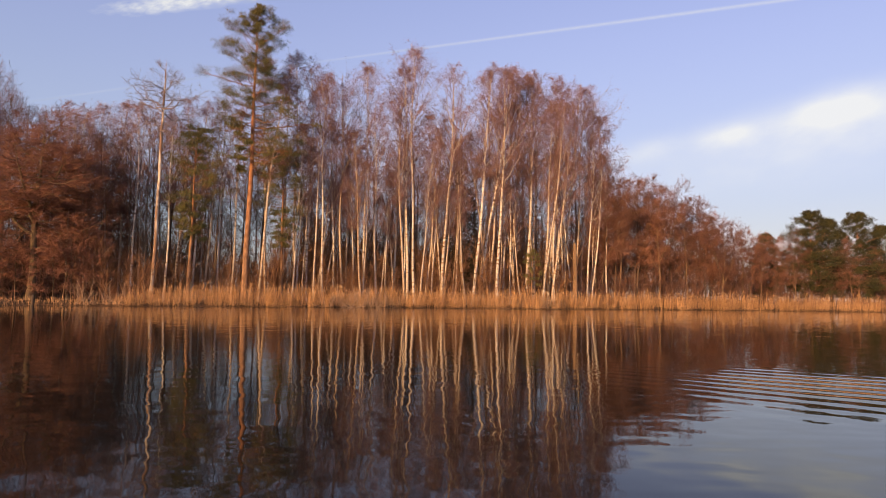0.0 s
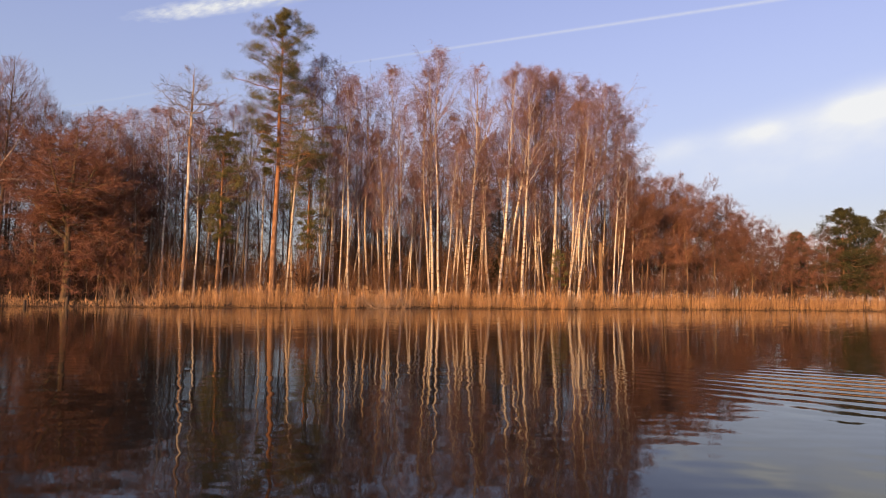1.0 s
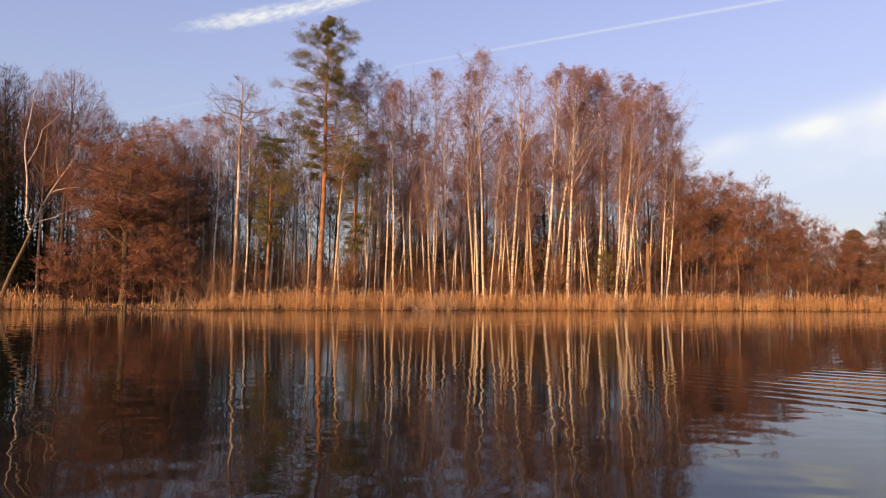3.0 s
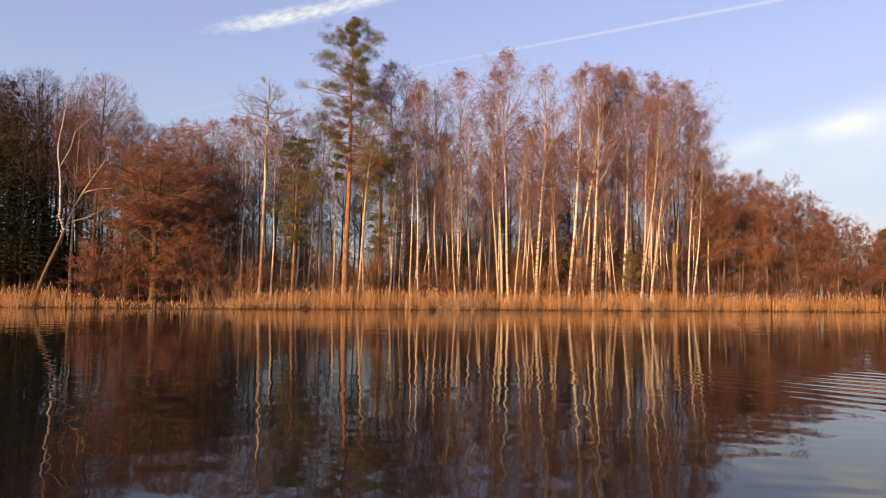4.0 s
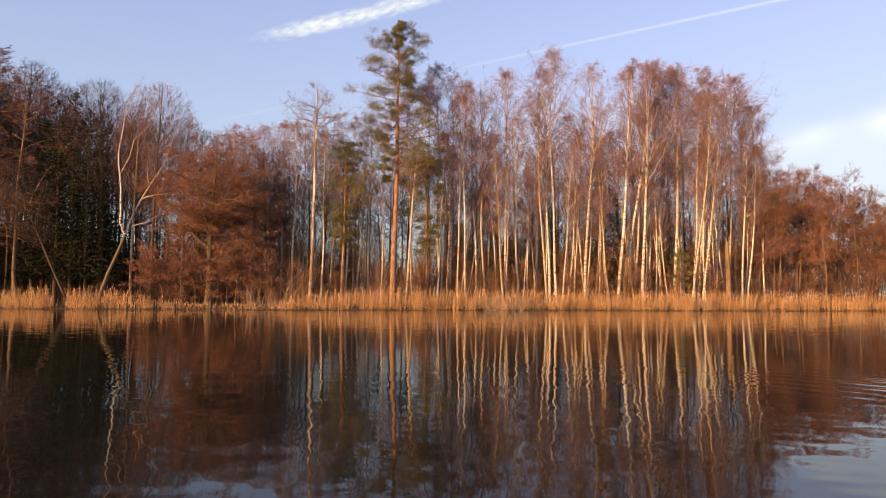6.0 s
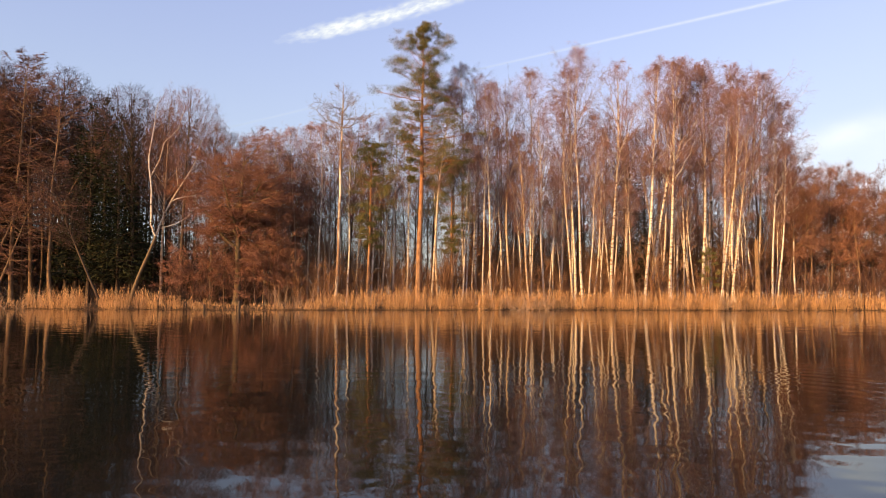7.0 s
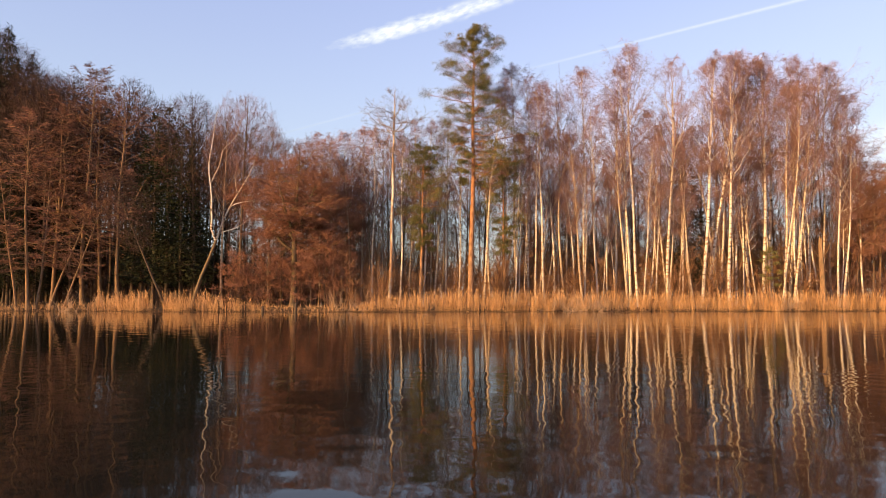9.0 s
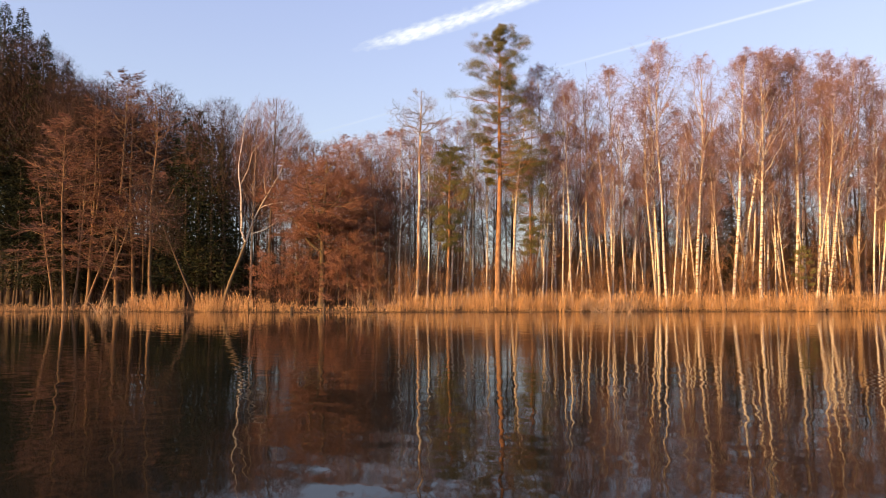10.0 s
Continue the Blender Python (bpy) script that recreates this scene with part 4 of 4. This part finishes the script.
for i in range(190):
    az = -40 + 98 * (i + rng.uniform(0, 1)) / 190
    rows.append((az, rng.uniform(10, 36), rng.uniform(6.0, 12.0) * (0.55 if az > 33.5 else 0.8 if 16 < az < 26 else 0.82 if -11 < az < 25 else 0.9), 0))
for i in range(44):
    rows.append((33 + 20 * (i + rng.uniform(0, 1)) / 44, rng.uniform(36, 72), rng.uniform(1.5, 3.5), 0))
settle(shrubs, [row for row in rows if -11 < row[0] < 28], [4.0] * 3)
settle(shade_tint_shrubs[:1], [row for row in rows if row[0] <= -11 or 28 <= row[0] < 35], [4.0])
settle(shade_tint_shrubs[1:], [row for row in rows if row[0] >= 35], [4.0])


# ---------------------------------------------------------------- single stems on the shore
def through_points(points, k, rng, wobble=0.01):
    """A smooth path of k points through a few given ones."""
    points = np.array(points, float)
    t = np.linspace(0, len(points) - 1, k)
    path = np.stack([np.interp(t, np.arange(len(points)), points[:, i]) for i in range(3)], 1)
    path[1:-1] = (path[:-2] + 2 * path[1:-1] + path[2:]) / 4
    return (path + rng.normal(0, wobble, path.shape))[None]


def tapered(path, foot, tip):
    return np.linspace(foot, tip, path.shape[1])[None]


def forked_birch():
    """Two stems that part seven metres up, both leaning out over the reeds."""
    rng = np.random.default_rng(31)
    root = new("birch_tree")
    tagged(root, "leaning birch forked into two crooked white stems", "tree", "birches on the shore")
    low = through_points([(0, 0, 0), (0.25, 0, 1.2), (0.8, 0.1, 3.1), (1.75, 0.1, 5.6), (2.3, 0, 7.2)], 11, rng)
    west = through_points([(2.25, 0, 7.1), (1.75, -0.2, 8.2), (1.8, -0.3, 10.5), (1.6, -0.3, 12.9), (1.3, -0.4, 15.4), (1.65, -0.4, 17.1), (1.75, -0.5, 18.9), (2.1, -0.5, 21.0)], 15, rng, 0.03)
    fork = through_points([(1.62, -0.3, 13.2), (2.45, -0.2, 15), (2.7, -0.2, 16.8), (3.3, -0.1, 17.5), (4.2, 0, 18.4), (4.6, 0, 20.6)], 11, rng, 0.03)
    east = through_points([(2.3, 0, 7.2), (3.25, 0.2, 10), (4.4, 0.3, 12.4), (5.8, 0.3, 14.7), (6.2, 0.4, 16.5), (6.5, 0.3, 17.8)], 13, rng, 0.03)
    spur = through_points([(4.35, 0.3, 12.3), (4.0, 0.2, 14), (4.2, 0.2, 15.6)], 6, rng, 0.03)
    bough = through_points([(3.7, 0.2, 10.9), (5.0, -0.4, 11.4), (6.8, -0.8, 11.5)], 7, rng, 0.04)
    arm = through_points([(2.6, 0.1, 7.9), (4.5, -0.3, 8.6), (5.7, -0.5, 9.7)], 6, rng, 0.03)
    pieces = [("trunk", low, 0.19, 0.13), ("limb", west, 0.11, 0.02), ("limb", fork, 0.065, 0.015), ("limb", east, 0.105, 0.02),
              ("limb", spur, 0.045, 0.012), ("limb", bough, 0.04, 0.012), ("limb", arm, 0.04, 0.012)]
    twigs = []
    for name, path, foot, tip in pieces:
        r = tapered(path, foot, tip)
        part(name, tube_mesh(name, [(path, r, 8)], BIRCH_BARK if name == "limb" else MOSSY_BARK), root, "" if name == "limb" else "dark rough bark")
        if name == "limb":
            sp, sr = offshoots(rng, path, r * 0.3, 16, 0.45, 1.0, 3.6, (15, 50), 4, 0.25, 0.05)
            twigs += [(sp, np.minimum(sr, 0.02), 3), twig_spikes(rng, sp, sr, 34, 0.1, 0.8, (15, 60), 0.010, 0.0)]
    part("crown", tube_mesh("crown", twigs, BIRCH_TWIG), root, "thin bare twigs")
    root.matrix_world = stand(39.0, 2.5, 0, 1.0)


def dead_tree():
    """A barkless stem with a few contorted limbs near its top."""
    rng = np.random.default_rng(33)
    root = new("dead_tree")
    tagged(root, "dead tree with pale barkless trunk and crooked broken limbs", "tree")
    trunk = through_points([(0, 0, 0), (0.25, 0, 5), (0.22, 0, 9), (0.38, 0, 13), (0.30, 0, 17), (0.52, 0, 20.5), (0.55, 0, 23.6)], 18, rng, 0.045)
    tr = np.interp(np.linspace(0, 1, 18), [0, 0.05, 0.6, 0.85, 1], [0.26, 0.18, 0.145, 0.095, 0.014])[None]
    part("trunk", tube_mesh("trunk", [(trunk, tr, 10)], BARE_WOOD), root, "weathered wood with bark left in patches")
    lp, lr = stem_limbs(rng, trunk, tr, 26, 0.60, 0.95, lambda s: float(np.interp(s, [0, 0.25, 0.5, 0.75, 1], [1.6, 3.6, 3.8, 2.2, 0.9])), lambda s: 6 + 45 * s * s, 8, 0.0, 0.075)
    for i in range(len(lp)):
        one, r = lp[i:i + 1], np.maximum(lr[i:i + 1] * 1.25, 0.018)
        sp, sr = offshoots(rng, one, r, 6, 0.25, 1.0, 0.5, (25, 60), 5, 0.15, 0.07)
        spray = twig_spikes(rng, sp, sr, 10, 0.0, 0.6, (20, 65), 0.0085)
        part("limb", tube_mesh("limb", [(one, r, 5), (sp, np.maximum(sr, 0.010), 3), spray], DEAD_LIMB), root)
    haze = crown_haze(rng, trunk, 800, 0.66, 1.0, lambda t: 0.4 + 2.6 * min(1, t * 1.8) * (1 - t ** 2) ** 0.6, 0.6, 0.4, 0.7, 0.009)
    part("crown", tube_mesh("crown", [haze], DEAD_LIMB), root, "sparse brittle twigs")
    stub_limbs = stem_limbs(rng, trunk, tr, 7, 0.15, 0.6, lambda s: 1.2 + s, lambda s: 15, 5, 0.1, 0.06)
    for i in range(7):
        part("limb", tube_mesh("limb", [(stub_limbs[0][i:i + 1], stub_limbs[1][i:i + 1], 4)], DARK_BARK), root)
    root.matrix_world = stand(23.15, 3.5, 0, 1.0)


def broken_stump(label, az, behind, height, radius, mat, seed, lean):
    """A thick trunk snapped off, with a jagged top and flared foot."""
    rng = np.random.default_rng(seed)
    root = new("tree_stump")
    tagged(root, label, "stump")
    k, sides, verts, faces = 16, 14, [], []
    ragged = rng.uniform(-0.5, 0.35, sides)
    for i in range(k):
        s = i / (k - 1)
        for j in range(sides):
            a = 2 * math.pi * j / sides
            r = radius * (1 - 0.42 * s + 0.6 * math.exp(-s * 10)) * (1 + 0.10 * math.sin(3 * a + seed) + 0.05 * math.sin(7 * a + 4 * s))
            verts.append((r * math.cos(a) + 0.04 * math.sin(5 * s), r * math.sin(a), height * s + (ragged[j] * s ** 8)))
    for i in range(k - 1):
        for j in range(sides):
            faces.append((i * sides + j, i * sides + (j + 1) % sides, (i + 1) * sides + (j + 1) % sides, (i + 1) * sides + j))
    verts.append((0, 0, height - 0.5))
    for j in range(sides):
        faces.append(((k - 1) * sides + j, (k - 1) * sides + (j + 1) % sides, len(verts) - 1))
    trunk = mesh_from("trunk", verts, faces)
    trunk.materials.append(mat)
    part("trunk", trunk, root)
    for i in range(2):
        a = rng.uniform(0, 6.28)
        snag = through_points([(0, 0, height * 0.7), (0.8 * math.cos(a), 0.8 * math.sin(a), height * 0.8), (1.3 * math.cos(a), 1.3 * math.sin(a), height * 0.98)], 6, rng, 0.03)
        part("limb", tube_mesh("limb", [(snag, tapered(snag, 0.06, 0.02), 6)], mat), root)
    root.matrix_world = stand(az, behind, lean, 1.0)


def mooring_post(az, behind, height):
    rng = np.random.default_rng(3)
    path = through_points([(0, 0, -1.2), (0.02, 0, 0.2), (0.06, 0, height * 0.7), (0.04, 0, height)], 8, rng, 0.01)
    root = new("wooden_post", tube_mesh("wooden_post", [(path, np.array([[0.14, 0.14, 0.13, 0.13, 0.12, 0.12, 0.11, 0.02]]), 9)], DARK_BARK))
    tagged(root, "dark rotten wooden post standing in shallow water", "post")
    x, y = spot(az, behind)
    root.matrix_world = pose(x, y, 0, 3, 4, 0)


def brush_heap(az, behind, width, seed, label):
    """Dead branches washed up in a heap, some standing out of the reeds."""
    rng = np.random.default_rng(seed)
    n = 46
    turn = rng.uniform(0, 6.28, n)
    up = np.radians(rng.uniform(5, 70, n))
    way = np.stack([np.cos(turn) * np.cos(up), 0.4 * np.sin(turn) * np.cos(up), np.sin(up)], 1)
    start = np.stack([rng.uniform(-width / 2, width / 2, n), rng.normal(0, 0.5, n), np.full(n, -0.05)], 1)
    lp = bend_paths(rng, start, unit(way), rng.uniform(0.8, 2.4, n), 6, 0.05, 0.05)
    lr = rng.uniform(0.015, 0.035, n)[:, None] * np.linspace(1, 0.4, 6)
    sp, sr = offshoots(rng, lp, lr, 5, 0.3, 1.0, 0.4, (25, 60), 4, 0.1, 0.06)
    ob = new("brushwood", tube_mesh("brushwood", [(lp, lr, 4), (sp, sr, 3)], PALE_TWIG))
    tagged(ob, label, "brushwood", kind="stuff")
    x, y = spot(az, behind)
    ob.matrix_world = Matrix.Translation((x, y, max(0, ground_height(x, y)))) @ Matrix.Rotation(radians(az), 4, "Z")


forked_birch()
dead_tree()
broken_stump("thick broken trunk lit orange among the birches", -10.92, 4.5, 7.8, 0.34, TAWNY_BARK, 5, 0)
mooring_post(30.96, -4.0, 0.95)
mooring_post(33.6, -2.5, 0.6)
brush_heap(26.4, 0.1, 4.5, 21, "dry fallen stems and sticks along the waterline")
brush_heap(8.2, -1.3, 4.6, 8, "heap of pale dead branches in the reeds")
brush_heap(6.2, -1.0, 3.4, 9, "bleached fallen branches lying in the reeds")
brush_heap(46.1, 0.3, 5.6, 12, "low fallen branches lying along the bank")
brush_heap(-8.6, 0.2, 2.0, 14, "small tangle of grey branches in the reeds")


# ---------------------------------------------------------------- reeds
def reed_bed():
    rng = np.random.default_rng(7)
    n = 26000
    az = rng.uniform(-40, 56, n)
    behind = rng.uniform(-1.2, 3.2, n)
    dense = np.interp(az, [-40, 5, 18, 20, 24.5, 26, 33, 35, 38, 41, 41.3, 41.8, 42, 45.6, 46.0, 56], [1, 1, 0.85, 0.8, 0.6, 0.25, 0.25, 0.6, 0.8, 0.8, 0.05, 0.05, 1, 1, 0.3, 0.3])
    patchy = np.array([noise.noise(Vector((a * 1.3, b * 0.9, 3.0))) for a, b in zip(az, behind)])
    keep = rng.uniform(0, 1, n) < dense * np.clip(0.55 + 1.3 * patchy, 0.10, 1.0)
    az, behind, patchy = az[keep], behind[keep], patchy[keep]
    n = len(az)
    tall = np.interp(az, [-40, -33, -22, -10, 2, 12, 20, 21, 24, 26, 29.5, 31.5, 33, 34.5, 37, 38, 41, 41.5, 42, 45.5, 46.0, 50, 56],
                     [1.8, 1.8, 1.8, 1.8, 1.75, 1.85, 1.85, 1.75, 1.5, 0.6, 0.45, 0.35, 0.5, 0.9, 1.5, 1.7, 1.7, 0.3, 1.8, 1.8, 0.7, 0.6, 0.6])
    h = tall * (0.34 + 0.78 * rng.uniform(0, 1, n) ** 0.9) * (0.92 + 0.5 * patchy)
    foot = np.zeros((n, 3))
    for i in range(n):
        x, y = spot(az[i], behind[i])
        foot[i] = x, y, max(-0.1, ground_height(x, y) - 0.05)
    lean = rng.normal(0, 0.10, (n, 2)) + np.array([0.05, 0.0])
    way = unit(np.concatenate([lean, np.ones((n, 1))], 1))
    paths = bend_paths(rng, foot, way, h, 3, 0, 0.025)
    radii = np.full((n, 1), 0.010) * np.array([1, 0.8, 0.4])
    leaves = []
    for low, high in ((0.3, 0.7), (0.5, 0.95)):
        start, _ = along_paths(paths, np.arange(n), rng.uniform(low, high, n))
        turn = rng.uniform(0, 6.28, n)
        out = unit(np.stack([np.cos(turn), np.sin(turn), rng.uniform(0.4, 2.0, n)], 1))
        leaves.append((np.stack([start, start + out * rng.uniform(0.2, 0.5, (n, 1))], 1), np.stack([np.full(n, 0.015), np.zeros(n)], 1), 1))
    plumed = np.where(rng.uniform(0, 1, n) < 0.35)[0]
    top = paths[plumed, -1]
    plume = np.stack([top - way[plumed] * 0.05, top + way[plumed] * 0.22 + rng.normal(0, 0.06, top.shape)], 1)
    leaves.append((plume, np.stack([np.full(len(plumed), 0.034), np.zeros(len(plumed))], 1), 1))
    ob = new("reeds", tube_mesh("reeds", [(paths, radii, 3), *leaves], REED))
    tagged(ob, "dense golden dry reeds along the water's edge", "reeds", kind="stuff")


reed_bed()


def reed_litter():
    """Broken dark stems added at the water's edge to draw its dark line."""
    rng = np.random.default_rng(17)
    n = 1600
    az = rng.uniform(-40, 56, n)
    start = np.zeros((n, 3))
    for i in range(n):
        x, y = spot(az[i], rng.uniform(-1.5, -0.5))
        start[i] = x, y, rng.uniform(-0.02, 0.09)
    turn = np.radians(az) + rng.normal(0, 0.5, n)
    way = unit(np.stack([np.cos(turn), np.sin(turn), rng.normal(0.03, 0.12, n)], 1))
    paths = bend_paths(rng, start, way, rng.uniform(0.25, 0.8, n), 3, -0.05, 0.02)
    ob = new("reed_litter", tube_mesh("reed_litter", [(paths, np.full((n, 3), 0.012), 3)], DARK_STEM))
    tagged(ob, "dark broken reed stems added along the waterline", "reed litter", kind="stuff")


reed_litter()
